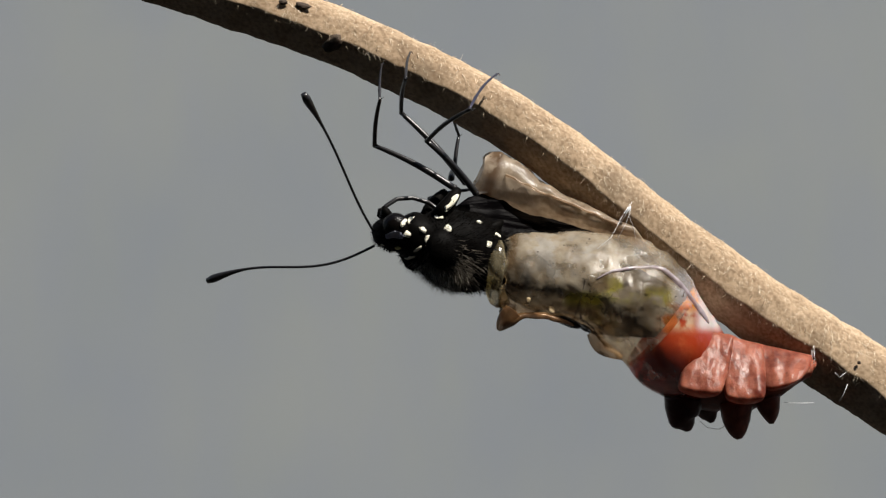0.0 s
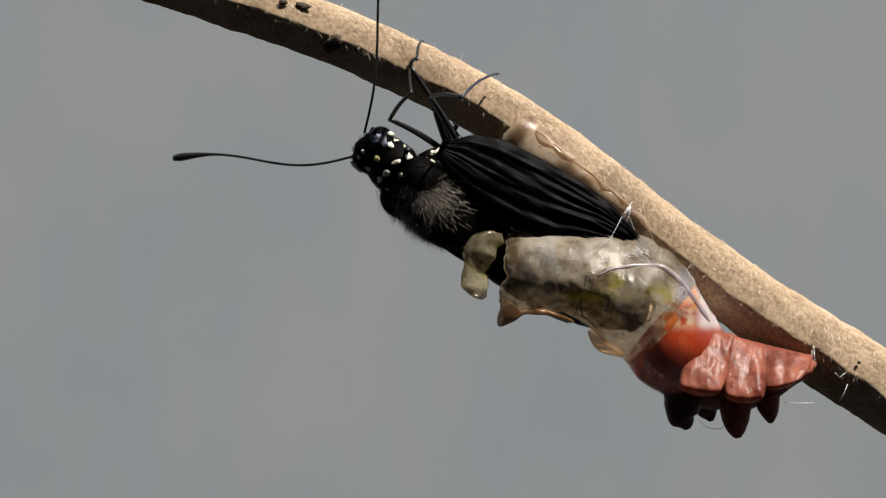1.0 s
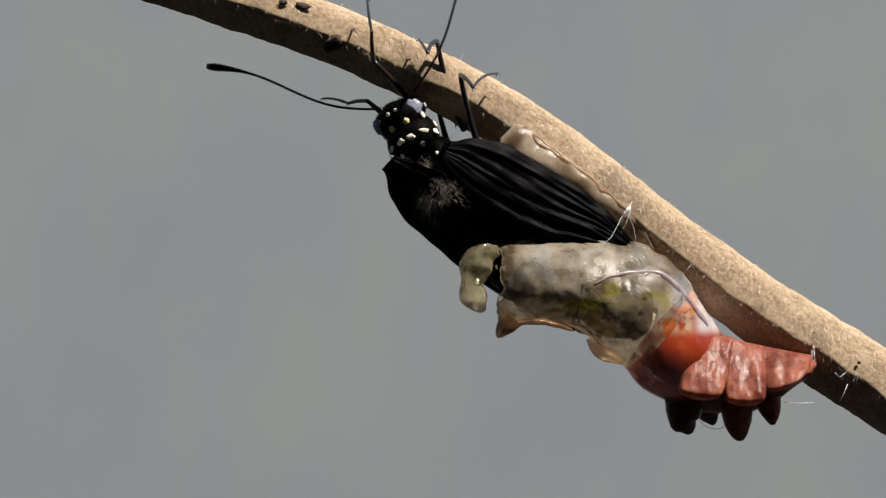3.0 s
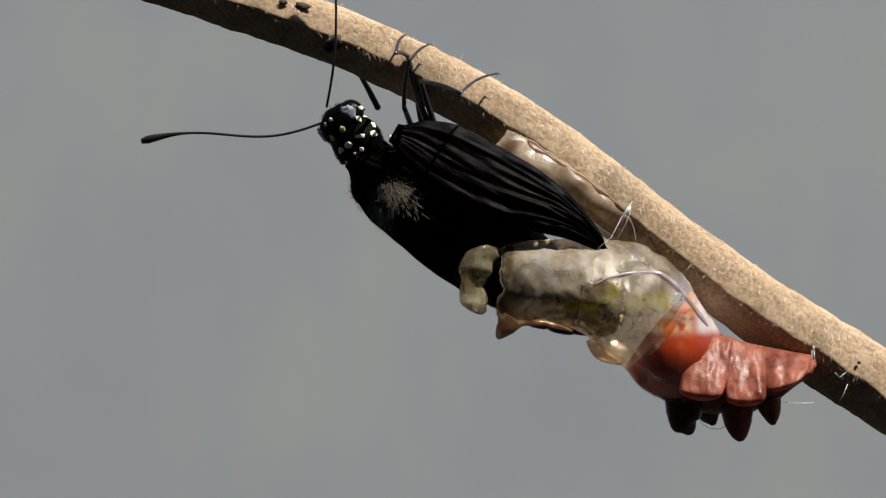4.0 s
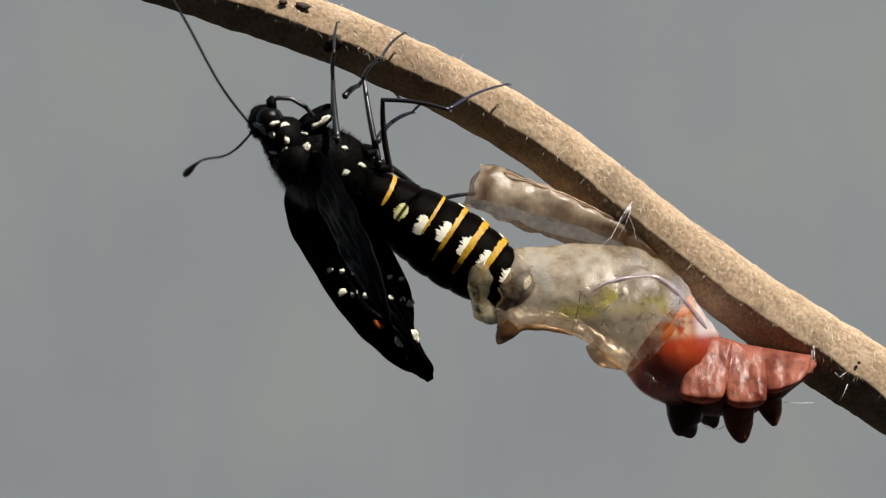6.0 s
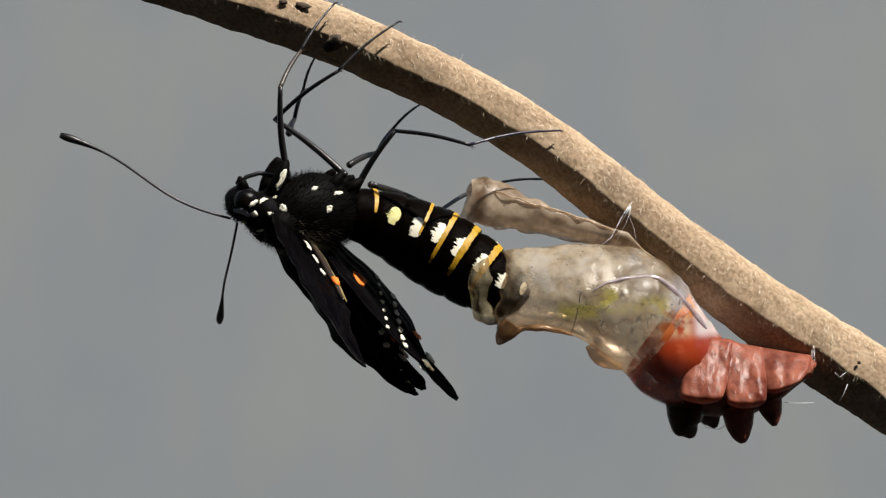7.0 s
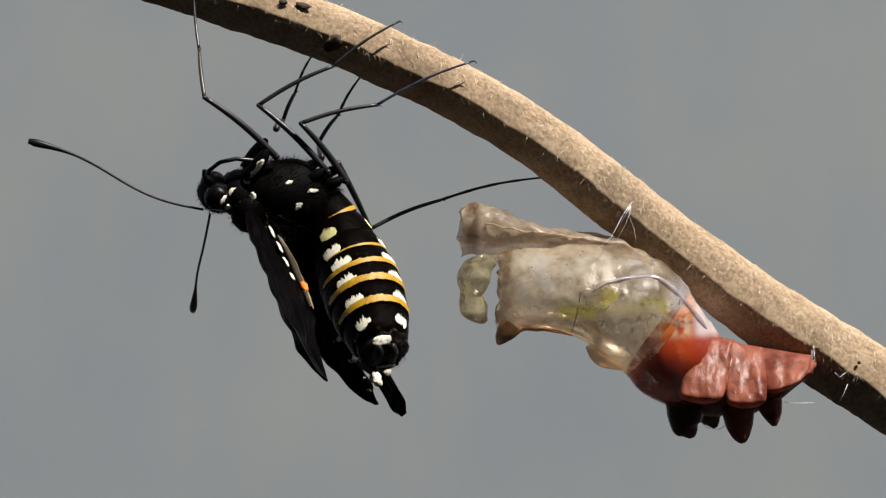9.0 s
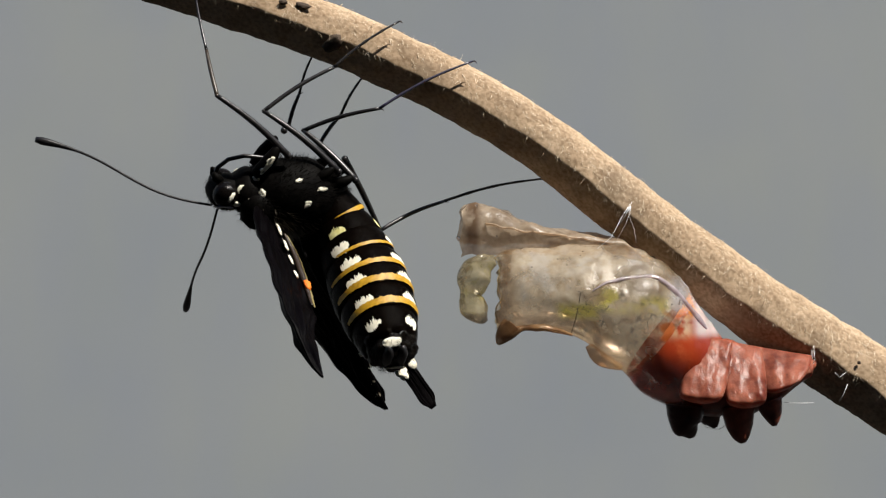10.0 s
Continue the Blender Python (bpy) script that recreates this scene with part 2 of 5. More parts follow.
def tube(bm, points, radii, n=8, flat=1.0, cap=(True, True)):
    """A round limb along points; flat squeezes it across."""
    points = [Vector(p) for p in points]
    rings, side = [], None
    for i, p in enumerate(points):
        way = (points[min(i + 1, len(points) - 1)] - points[max(i - 1, 0)]).normalized()
        if side is None:
            side = way.orthogonal().normalized()
        side = (side - way * side.dot(way)).normalized()
        r = radii[i] if hasattr(radii, "__len__") else radii
        rings.append(ring(bm, p, side * r, way.cross(side) * r * flat, n))
    skin(bm, rings, cap)


def ball(bm, centre, size, turn=None, seg=16, rough=0.0, seed=0.0):
    """A rounded lump with its half axes in size."""
    m = Matrix.LocRotScale(Vector(centre), turn, Vector(size))
    made = bmesh.ops.create_uvsphere(bm, u_segments=seg, v_segments=max(6, seg * 2 // 3), radius=1)["verts"]
    for v in made:
        k = 1 + rough * noise.noise(v.co * 2.2 + Vector((seed, 0, 0)))
        v.co = m @ (v.co * k)


MM = 0.001


def smooth_tube(bm, rows, rings, n=16, flat=1.0, lumps=0.0):
    """A rounded lobe through rows of (x, y, z, radius) in metres."""
    f = glide([(i, *r) for i, r in enumerate(rows)])
    pts = [f(i / rings * (len(rows) - 1)) for i in range(rings + 1)]
    start = len(bm.verts)
    tube(bm, [p[:3] for p in pts], [p[3] for p in pts], n, flat)
    bm.verts.ensure_lookup_table()
    for v in bm.verts[start:]:
        k = v.co * 1000
        v.co += Vector((noise.noise(k * 0.9), noise.noise(k * 0.9 + Vector((9, 0, 0))), noise.noise(k * 0.9 + Vector((0, 7, 0))))) * lumps * MM


def glide(rows):
    """A smooth function of time through rows of (seconds, numbers), with no overshoot."""
    t = np.array([r[0] for r in rows], float)
    y = np.array([r[1:] for r in rows], float)
    h = np.diff(t)[:, None]
    s = np.diff(y, axis=0) / h
    m = np.zeros_like(y)
    if len(t) > 2:
        prod = s[:-1] * s[1:]
        m[1:-1] = np.where(prod > 0, 2 * prod / np.where(np.abs(s[:-1] + s[1:]) < 1e-12, 1, s[:-1] + s[1:]), 0)

    def value(x):
        x = min(max(x, t[0]), t[-1])
        i = min(int(np.searchsorted(t, x, side="right")) - 1, len(t) - 2)
        k = h[i, 0]
        q = (x - t[i]) / k
        return ((2 * q**3 - 3 * q**2 + 1) * y[i] + (q**3 - 2 * q**2 + q) * k * m[i]
                + (3 * q**2 - 2 * q**3) * y[i + 1] + (q**3 - q**2) * k * m[i + 1])
    return value


def stand(origin, way, hint):
    """A pose at origin with x along way and z as near to hint as can be."""
    x = Vector(way).normalized()
    z = Vector(hint)
    z = (z - x * z.dot(x)).normalized()
    y = z.cross(x)
    m = Matrix((x, y, z)).transposed().to_4x4()
    m.translation = origin
    return m


def reach_to(start, x, z, length, sign, limit=0.95):
    """Where a rigid piece of that length (mm) from start ends when it is seen to end at (x, z) of the plan."""
    d0 = start.y * 1000
    sx, sz = start.x * 1000 / (1 + d0 / REACH), (start.z - HEIGHT) * 1000 / (1 + d0 / REACH)
    gap = math.hypot(x - sx, z - sz)
    deep = math.sqrt(max(0.0, length**2 - gap**2))
    deep = min(deep, limit * length)
    return at(x, z, d0 + sign * deep)


# ---- the wall, the added sky blocker and the ground ----
bm = bmesh.new()
bmesh.ops.create_cube(bm, size=1, matrix=Matrix.Translation((0, 1.5, 1.25)) @ pose(0, 0, 0, -15, 0, 0) @ Matrix.Diagonal((8, 0.12, 2.7, 1)))
bmesh.ops.bevel(bm, geom=bm.edges[:], offset=0.01, segments=2, affect="EDGES")
tagged(link("wall_back", bm, WALL, False), "plain grey sloping rendered wall, blurred and blotchy", "wall", kind="structure")
# unseen wall behind the lens, added to keep sky light off the subject
bm = bmesh.new()
bmesh.ops.create_cube(bm, size=1, matrix=Matrix.Translation((0, -1.3, 1.5)) @ Matrix.Diagonal((12, 0.12, 3.1, 1)))
bmesh.ops.bevel(bm, geom=bm.edges[:], offset=0.01, segments=2, affect="EDGES")
tagged(link("sky_blocker", bm, DULL, False), "unseen dark brown wall, added behind the lens to block sky light", "wall", kind="structure")
bm = bmesh.new()
bmesh.ops.create_grid(bm, x_segments=40, y_segments=40, size=30)
tagged(link("ground", bm, GROUND), "bare dark soil", "ground", kind="structure")

# ---- the twig ----
SPINE = [-134.05, 53.28, -84.05, 40.28, -49.05, 30.78, -26.55, 25.03, -18.05, 22.18, -11.55, 19.93, -5.05, 17.28, 3.35, 13.08, 9.58, 9.12, 15.33, 4.62, 20.08, 0.93,
         24.83, -2.68, 29.73, -6.28, 34.68, -9.53, 40.98, -13.53, 51.08, -19.98, 81.08, -43.98, 116.08, -87.48, 156.08, -177.48, 176.08, -399.98]
THICK = [1.6, 2.3, 2.5, 2.65, 2.65, 2.65, 2.65, 2.6, 2.65, 2.75, 2.75, 2.95, 3.15, 3.3, 3.4, 3.4, 3.2, 3.6, 4.2, 4.8]
spine = glide([(i, SPINE[2 * i], SPINE[2 * i + 1], THICK[i]) for i in range(len(THICK))])


def twig_point(s):
    x, z, r = spine(s)
    return Vector((x * MM, 0.0, z * MM + HEIGHT)) + Vector((0, TWIG_D * MM, 0)), r * MM


TWIG_D = 3.2


def build_twig():
    root = new("twig")
    root.location = (0, 0, 0)
    bm = bmesh.new()
    rings, steps = [], []
    s = 0.0
    while s < len(THICK) - 1:
        steps.append(s)
        s += 0.025 if 2.5 <= s < 15 else 0.125
    steps.append(len(THICK) - 1)
    for s in steps:
        p, r = twig_point(s)
        q, _ = twig_point(min(s + 0.05, len(THICK) - 1))
        o, _ = twig_point(max(s - 0.05, 0))
        way = (q - o).normalized()
        u = Vector((0, -1, 0))
        v = way.cross(u).normalized()
        row = []
        for i in range(96):
            a = 2 * math.pi * i / 96
            n = u * math.cos(a) + v * math.sin(a)
            c = (p + n * r) * 1000
            # a flat upper face that breaks off at a ridge half way down
            f = math.degrees(math.atan2(-math.sin(a), math.cos(a)))
            edge = -11 + 8 * noise.noise(p * 130) + 5 * noise.noise(p * 420)
            mid, half = ((edge + 98) / 2, (98 - edge) / 2) if f > edge else ((edge - 92) / 2, (edge + 92) / 2)
            near = abs(f - mid) < half
            chord = math.cos(radians(half)) / math.cos(radians(f - mid)) if near else 1.0
            k = 1 + (0.26 if f > edge else 0.6) * (chord - 1)
            k += 0.05 * noise.noise(c * 0.18) + 0.04 * noise.noise(c * 0.6) + 0.016 * noise.noise(c * 1.8) + 0.010 * noise.noise(c * 4.5)
            row.append(bm.verts.new(p + n * r * k))
        rings.append(row)
    skin(bm, rings)
    bark = part("bark", bm, BARK, root)
    # fine bast fibres that stand off the bark
    rnd = random.Random(4)
    bm = bmesh.new()
    for i in range(2600):
        s = rnd.uniform(3.2, 14.8)
        p, r = twig_point(s)
        q, _ = twig_point(s + 0.05)
        way = (q - p).normalized()
        u = Vector((0, -1, 0))
        v = way.cross(u).normalized()
        a = rnd.uniform(-1.7, 0.35)
        n = u * math.cos(a) + v * math.sin(a)
        hit, place, _, _ = bark.ray_cast(p + n * r * 2, -n)
        base = place if hit else p + n * r
        side = n.cross(way) * -1
        run = (way * rnd.uniform(-0.2, 1) + side * rnd.uniform(-0.3, 1) + n * rnd.uniform(-0.1, 0.12)).normalized()
        ln = rnd.uniform(0.2, 1.0) * MM
        w = run.cross(n).normalized() * rnd.uniform(0.008, 0.019) * MM
        bow = way.cross(run).cross(run) * rnd.uniform(-0.25, 0.25) * ln
        lo = base - n * 0.05 * MM
        line = [lo, base + run * ln * 0.35 + bow * 0.8 + n * rnd.uniform(0.02, 0.10) * MM, base + run * ln * 0.7 + bow * 0.8 + n * rnd.uniform(0.0, 0.10) * MM]
        end = base + run * ln + n * rnd.uniform(-0.1, 0.08) * MM
        last = None
        for c in line:
            pair = (bm.verts.new(c - w), bm.verts.new(c + w))
            if last:
                bm.faces.new((last[0], last[1], pair[1], pair[0]))
            last = pair
        bm.faces.new((last[0], last[1], bm.verts.new(end)))
    part("bark_fluff", bm, FIBRE, root, "pale fluffy bast fibres", kind="stuff")
    return tagged(root, "pale brown dry twig, rough fibrous bark, arching", "twig")


def twig_marks(root):
    spots = [(-9.80, 18.25, 1.0, 0.6, 40), (-12.40, 21.65, 0.7, 0.3, -20), (36.80, -10.05, 0.16, 0.14, 0),
             (-14.20, 21.95, 0.4, 0.25, 0)]
    for x, z, a, b, turn in spots:
        best = min((abs(twig_point(s / 20)[0].x - x * MM) + abs(twig_point(s / 20)[0].z - HEIGHT - z * MM), s / 20) for s in range(50, 300))
        p, r = twig_point(best[1])
        dx, dz = x * MM - p.x, z * MM + HEIGHT - p.z
        y = p.y - math.sqrt(max(0.0, r * r - dx * dx - dz * dz)) * 0.99
        bm = bmesh.new()
        n = Vector((dx, y - p.y, dz)).normalized()
        ball(bm, (0, 0, 0), (a * MM, b * MM, 0.16 * MM), None, 14, 0.5, x)
        ob = part("leaf_scar", bm, SCAR, root)
        ob.matrix_basis = Matrix.LocRotScale(Vector((x * MM, y, z * MM + HEIGHT)), n.to_track_quat("Z", "Y") @ Euler((0, 0, radians(turn))).to_quaternion(), None)


TWIG = build_twig()
twig_marks(TWIG)

# ---- the pupal case ----
PIVOT = at(32.65, -10.45)


def case_point(x, z, d=0.0):
    return at(x, z, d) - PIVOT


# upper and lower outline of the case and its half width
CASE = [(5.00, -0.25, 5.00, -8.05, 2.6), (6.80, 0.05, 6.90, -7.15, 3.3), (9.30, 0.25, 10.05, -7.35, 3.8), (12.80, 0.50, 13.20, -8.55, 4.1),
        (16.30, 0.20, 14.25, -9.65, 4.2), (18.75, -0.70, 15.10, -10.15, 4.2), (21.10, -2.80, 15.85, -10.75, 4.1), (23.35, -5.90, 17.10, -12.25, 3.9),
        (24.25, -7.20, 19.40, -13.70, 3.6), (24.80, -7.80, 22.30, -14.70, 3.3), (26.30, -8.25, 24.90, -14.85, 3.0), (28.05, -8.75, 27.05, -14.70, 2.6),
        (30.05, -9.05, 29.30, -13.70, 2.0), (31.90, -9.30, 31.30, -12.10, 1.5), (32.65, -9.60, 32.50, -11.35, 1.1)]
case_at = glide([(i, *c) for i, c in enumerate(CASE)])


def case_ring(s, k=1.0):
    a, b, c, e, w = case_at(s)
    top, low = case_point(a, b), case_point(c, e)
    return (top + low) / 2, (top - low) / 2 * k, Vector((0, -1, 0)) * w * MM * k


def case_bm(s0, s1, steps, pinch=0.0, cap=(False, False), wrinkle=0.02, n=64, notch=0.0, flange=0.0):
    bm = bmesh.new()
    rings = []
    for i in range(steps + 1):
        q = i / steps
        s = s0 + (s1 - s0) * q
        k = 1 - pinch * (abs(2 * q - 1) ** 2.5)
        c, u, v = case_ring(s, k)
        swell = 1 - abs(2 * q - 1) ** 4
        row = []
        for j in range(n):
            a = 2 * math.pi * j / n
            side = min(a, 2 * math.pi - a)
            wide = 1 - 0.10 * math.cos(2 * a)
            if flange:
                wide *= 1 + flange * (0.35 + 0.65 * swell) * math.exp(-((side - 1.95) / 0.34) ** 2)
                wide *= 1 - 0.22 * max(0.0, min(1.0, (side - 2.1) / 0.5))
            p = c + u * math.cos(a) + v * math.sin(a) * wide * (1 - 0.24 * math.cos(a))
            m = p * 1000
            f = 1 + wrinkle * (noise.noise(m * 0.35) + 0.7 * noise.noise(m * 0.9) + 0.6 * noise.noise(m * 2.2) + 0.3 * noise.noise(m * 5.0))
            p = c + (p - c) * f
            if notch and i < 4:
                p = p + Vector((notch * MM * (1 - i / 4) * (noise.noise(m * 0.7) + 0.5 * noise.noise(m * 2.0)), 0, 0))
                p = p + (c - p) * 0.10 * (1 - i / 4) ** 2
            row.append(bm.verts.new(p))
        rings.append(row)
    skin(bm, rings, cap)
    return bm


def lobe(points, radii, flat=0.7, lumps=0.12):
    """A blunt rounded knob through points."""
    bm = bmesh.new()
    rows = [(*p, r) for p, r in zip(points, radii)]
    end = Vector(points[-1]) + (Vector(points[-1]) - Vector(points[-2])).normalized() * radii[-1] * 0.6
    rows.append((*end, radii[-1] * 0.35))
    smooth_tube(bm, rows, 14, 18, flat, lumps)
    return bm


SAMPLES = []
for i in range(281):
    c, u, v = case_ring(i / 20)
    for j in range(1, 40):
        a = math.pi * j / 40
        SAMPLES.append(c + u * math.cos(a) + v * math.sin(a) * (1 - 0.10 * math.cos(2 * a)) * (1 - 0.24 * math.cos(a)))


def on_case(x, z, out=0.0):
    """The point on the near side of the case at (x, z) of the plan."""
    p = case_point(x, z)
    near = min(SAMPLES, key=lambda q: (q.x - p.x) ** 2 + (q.z - p.z) ** 2)
    return Vector((p.x, near.y - out * MM, p.z))


def side_lobe(a, b, c, e, full):
    """A fleshy petal on the flank, from its narrow upper edge a-b down to its blunt, overhanging lower edge c-e."""
    bm = bmesh.new()
    layers = []
    n, m = 24, 20
    for back in (0, 1):
        g = []
        for i in range(n + 1):
            v = i / n
            end = math.sqrt(max(0.0, 1 - max(0.0, (v - 0.84) / 0.165) ** 2))
            row = []
            for j in range(m + 1):
                u = 2 * j / m - 1
                lx, lz = a[0] * (1 - v) + c[0] * v, a[1] * (1 - v) + c[1] * v
                rx, rz = b[0] * (1 - v) + e[0] * v, b[1] * (1 - v) + e[1] * v
                w = (0.80 + 0.20 * end) * (1.14 + 0.14 * math.sin(math.pi * v)) / 2
                x, z = (lx + rx) / 2 + (rx - lx) * w * u, (lz + rz) / 2 + (rz - lz) * w * u
                z += 0.10 * (rx - lx) * u * u * v ** 3
                top = on_case((a[0] + b[0]) / 2, a[1] - 0.5).y * 1000
                flank = top + (-full - top) * v ** 0.85
                swell = math.sqrt(max(0.0, 1 - abs(u) ** 5)) * math.sin(math.pi / 2 * min(1.0, 0.12 + v * 1.5)) * (0.35 + 0.65 * end)
                d = flank - 0.05 - (0.45 + 0.35 * v) * swell + 1.3 * max(0.0, (v - 0.9) / 0.1) ** 2
                d += 0.22 * noise.noise(Vector((x * 0.8, z * 0.5, 1))) + 0.10 * noise.noise(Vector((x * 2.2, z * 1.2, 4))) + 0.03 * noise.noise(Vector((x * 5, z * 5, 4)))
                if back:
                    d = flank + 1.6
                row.append(bm.verts.new(case_point(x, z, d)))
            g.append(row)
        layers.append(g)
        for r, q in zip(g, g[1:]):
            for j in range(m):
                bm.faces.new((r[j], r[j + 1], q[j + 1], q[j]))
    f, k = layers
    for i in range(n):
        for j in (0, m):
            bm.faces.new((f[i][j], f[i + 1][j], k[i + 1][j], k[i][j]))
    for i in (0, n):
        for j in range(m):
            bm.faces.new((f[i][j], f[i][j + 1], k[i][j + 1], k[i][j]))
    return bm


SAGGING = []


def build_case():
    root = new("pupal_case")
    root.location = PIVOT
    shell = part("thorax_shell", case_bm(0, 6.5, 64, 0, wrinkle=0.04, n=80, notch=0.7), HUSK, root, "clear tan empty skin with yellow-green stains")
    # thickened rim of the opening
    bm = bmesh.new()
    ends = [v.co.copy() for v in shell.data.vertices[:80]]
    for a, b in zip(ends, ends[1:] + ends[:1]):
        tube(bm, [a, b], 0.07 * MM, 6)
    part("torn_rim", bm, LOBEHUSK, shell)
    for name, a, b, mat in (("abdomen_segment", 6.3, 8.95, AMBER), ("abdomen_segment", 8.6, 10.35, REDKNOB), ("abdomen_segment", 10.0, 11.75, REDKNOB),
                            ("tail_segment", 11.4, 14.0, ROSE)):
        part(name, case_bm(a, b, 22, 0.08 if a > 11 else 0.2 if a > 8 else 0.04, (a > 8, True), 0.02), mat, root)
    # horn at the lower front corner
    SAGGING.append(part("shoulder_horn", lobe([case_point(6.05, -6.70, -1.6), case_point(5.45, -7.55, -1.8), case_point(5.00, -8.15, -1.9)], [1.1 * MM, 0.9 * MM, 0.5 * MM]), KEEL, root))
    bm = bmesh.new()
    smooth_tube(bm, [(*case_point(x, z, d), r * MM) for x, z, d, r in ((5.20, -7.85, -1.9, 0.5), (6.05, -7.45, -1.8, 0.42), (7.20, -6.95, -1.5, 0.34), (8.80, -6.95, -1.2, 0.32), (10.30, -7.25, -1.0, 0.25), (11.40, -7.55, -0.8, 0.12))], 30, 12, 0.8, 0.12)
    SAGGING.append(part("keel", bm, KEEL, root, "brown rolled lower edge"))
    # wing ridge along the side
    bm = bmesh.new()
    smooth_tube(bm, [(*on_case(x, z, 0.02), r * MM) for x, z, r in ((12.90, -3.60, 0.05), (14.40, -2.85, 0.13), (16.60, -2.45, 0.17), (18.30, -2.40, 0.2), (19.40, -2.90, 0.26),
                                                                   (20.65, -4.05, 0.3), (22.00, -5.60, 0.3), (23.10, -7.05, 0.15))], 40, 14, 0.7, 0.08)
    part("wing_ridge", bm, RIDGE, root)
    # seam that runs down the flank
    bm = bmesh.new()
    smooth_tube(bm, [(*on_case(x, z, 0.12), 0.035 * MM) for x, z in ((11.90, -3.70), (11.60, -5.45), (11.25, -7.35))], 16, 6)
    part("seam", bm, SCAR, root)
    # blunt tubercles under and along the abdomen
    for pts, rad, mat in (
            ([21.50, -13.70, -1.4, 21.45, -15.35, -1.3, 21.75, -16.10, -1.2], (2.1, 1.6, 1.0), SHADEDROSE),
            ([26.10, -13.85, -1.4, 26.25, -15.85, -1.3, 26.45, -16.70, -1.3], (1.8, 1.25, 0.8), REDKNOB),
            ([28.80, -13.20, -1.0, 29.20, -14.70, -0.9, 29.30, -15.25, -0.9], (1.4, 0.95, 0.65), REDKNOB),
            ([23.55, -13.70, 1.6, 23.70, -14.85, 1.8, 23.90, -15.35, 1.8], (1.6, 1.2, 0.7), SHADEDROSE)):
        bm = lobe([case_point(pts[i], pts[i + 1], pts[i + 2]) for i in (0, 3, 6)], [r * MM for r in rad], 0.8)
        part("tubercle", bm, mat, root)
    for corners in (((22.70, -7.65), (25.40, -8.05), (21.00, -13.55), (24.40, -13.85), 4.9), ((25.25, -8.15), (28.00, -8.65), (25.30, -14.15), (28.40, -14.05), 4.3),
                    ((27.90, -8.65), (32.30, -9.35), (28.90, -13.05), (31.50, -12.05), 2.8)):
        part("side_lobe", side_lobe(*corners), ROSE, root)
    bm = lobe([case_point(12.80, -8.55, -0.5), case_point(13.90, -9.65, -0.6), case_point(15.70, -10.55, -0.6)], [0.3 * MM, 0.7 * MM, 0.3 * MM])
    part("belly_bulge", bm, HUSK, root)
    # tail hook in its silk pad
    bm = bmesh.new()
    tube(bm, [case_point(31.80, -9.95), case_point(32.60, -10.35), case_point(32.90, -9.95, 1.0)], [0.5 * MM, 0.45 * MM, 0.3 * MM], 10)
    part("tail_hook", bm, ROSE, root)
    return tagged(root, "split pupal case, clear tan front, red-brown tail, hung from twig", "pupal case")


CASE_ROOT = build_case()

# long tongue case that swings open, hinged on the back of the pupal case
HINGE = case_point(17.55, -0.55, 2.2)


def build_lid():
    bm = bmesh.new()
    rows = [(18.55, -1.15, 0.25, 1.4), (15.30, 0.35, 0.45, 2.0), (12.30, 0.85, 0.6, 2.5), (9.30, 1.15, 0.8, 2.8), (7.05, 1.45, 1.15, 2.8), (5.30, 1.80, 1.6, 2.7), (3.80, 2.05, 1.9, 2.5),
            (2.55, 2.10, 1.85, 2.3), (1.60, 1.90, 1.75, 2.1)]
    f = glide([(i, *r) for i, r in enumerate(rows)])
    rings = []
    for i in range(36):
        x, z, h, w = f(i / 35 * (len(rows) - 1))
        row = []
        for j in range(25):
            a = math.pi * (j / 24 * 1.66 - 0.33)
            p = case_point(x, z, 2.2) + Vector((0.05 * math.sin(a) * MM, -math.cos(a) * w * MM, math.sin(a) * h * MM * 1.05)) - HINGE
            if j < 5:
                p.z -= 0.18 * (5 - j) * MM * min(1.0, i / 8)
            m = p * 1000
            p = p + Vector((noise.noise(m * 0.5), noise.noise(m * 0.6 + Vector((5, 0, 0))), noise.noise(m * 0.6))) * 0.35 * MM + Vector((0, noise.noise(m * 1.7), noise.noise(m * 1.7 + Vector((3, 0, 0))))) * 0.12 * MM
            if i > 30:
                p.x += (0.9 * noise.noise(m * 0.6)) * MM
                p.z += 0.25 * MM * (i - 30) / 5 * math.sin(a * 2)
            row.append(bm.verts.new(p))
        rings.append(row)
    for r, s in zip(rings, rings[1:]):
        for j in range(24):
            bm.faces.new((r[j], r[j + 1], s[j + 1], s[j]))
    ob = part("tongue_case", bm, LIDHUSK, CASE_ROOT, "pale brown trough-shaped skin, split off along its edge")
    bm = bmesh.new()
    smooth_tube(bm, [(*(case_point(x, z + 0.1 * h, 2.2 - w * 1.02) - HINGE), 0.10 * MM) for x, z, h, w in rows[1:-2]], 30, 8, 1.0, 0.2)
    part("seam", bm, LIDHUSK, ob)
    return ob


LID = build_lid()

FLAP_HINGE = case_point(4.50, -1.05, -1.2)


def build_flap():
    bm = bmesh.new()
    pts = [(4.60, -1.00, 0.3), (3.60, -1.45, 0.8), (2.90, -2.35, 1.2), (2.60, -3.35, 1.0), (2.40, -4.25, 0.72), (2.70, -5.10, 0.85), (3.20, -5.85, 0.7), (3.70, -6.45, 0.22)]
    smooth_tube(bm, [(*(case_point(x, z, -1.2) - FLAP_HINGE), r * MM) for x, z, r in pts], 30, 24, 1.5, 0.3)
    return part("head_flap", bm, LOBEHUSK, CASE_ROOT, "olive translucent curled head skin")


FLAP = build_flap()


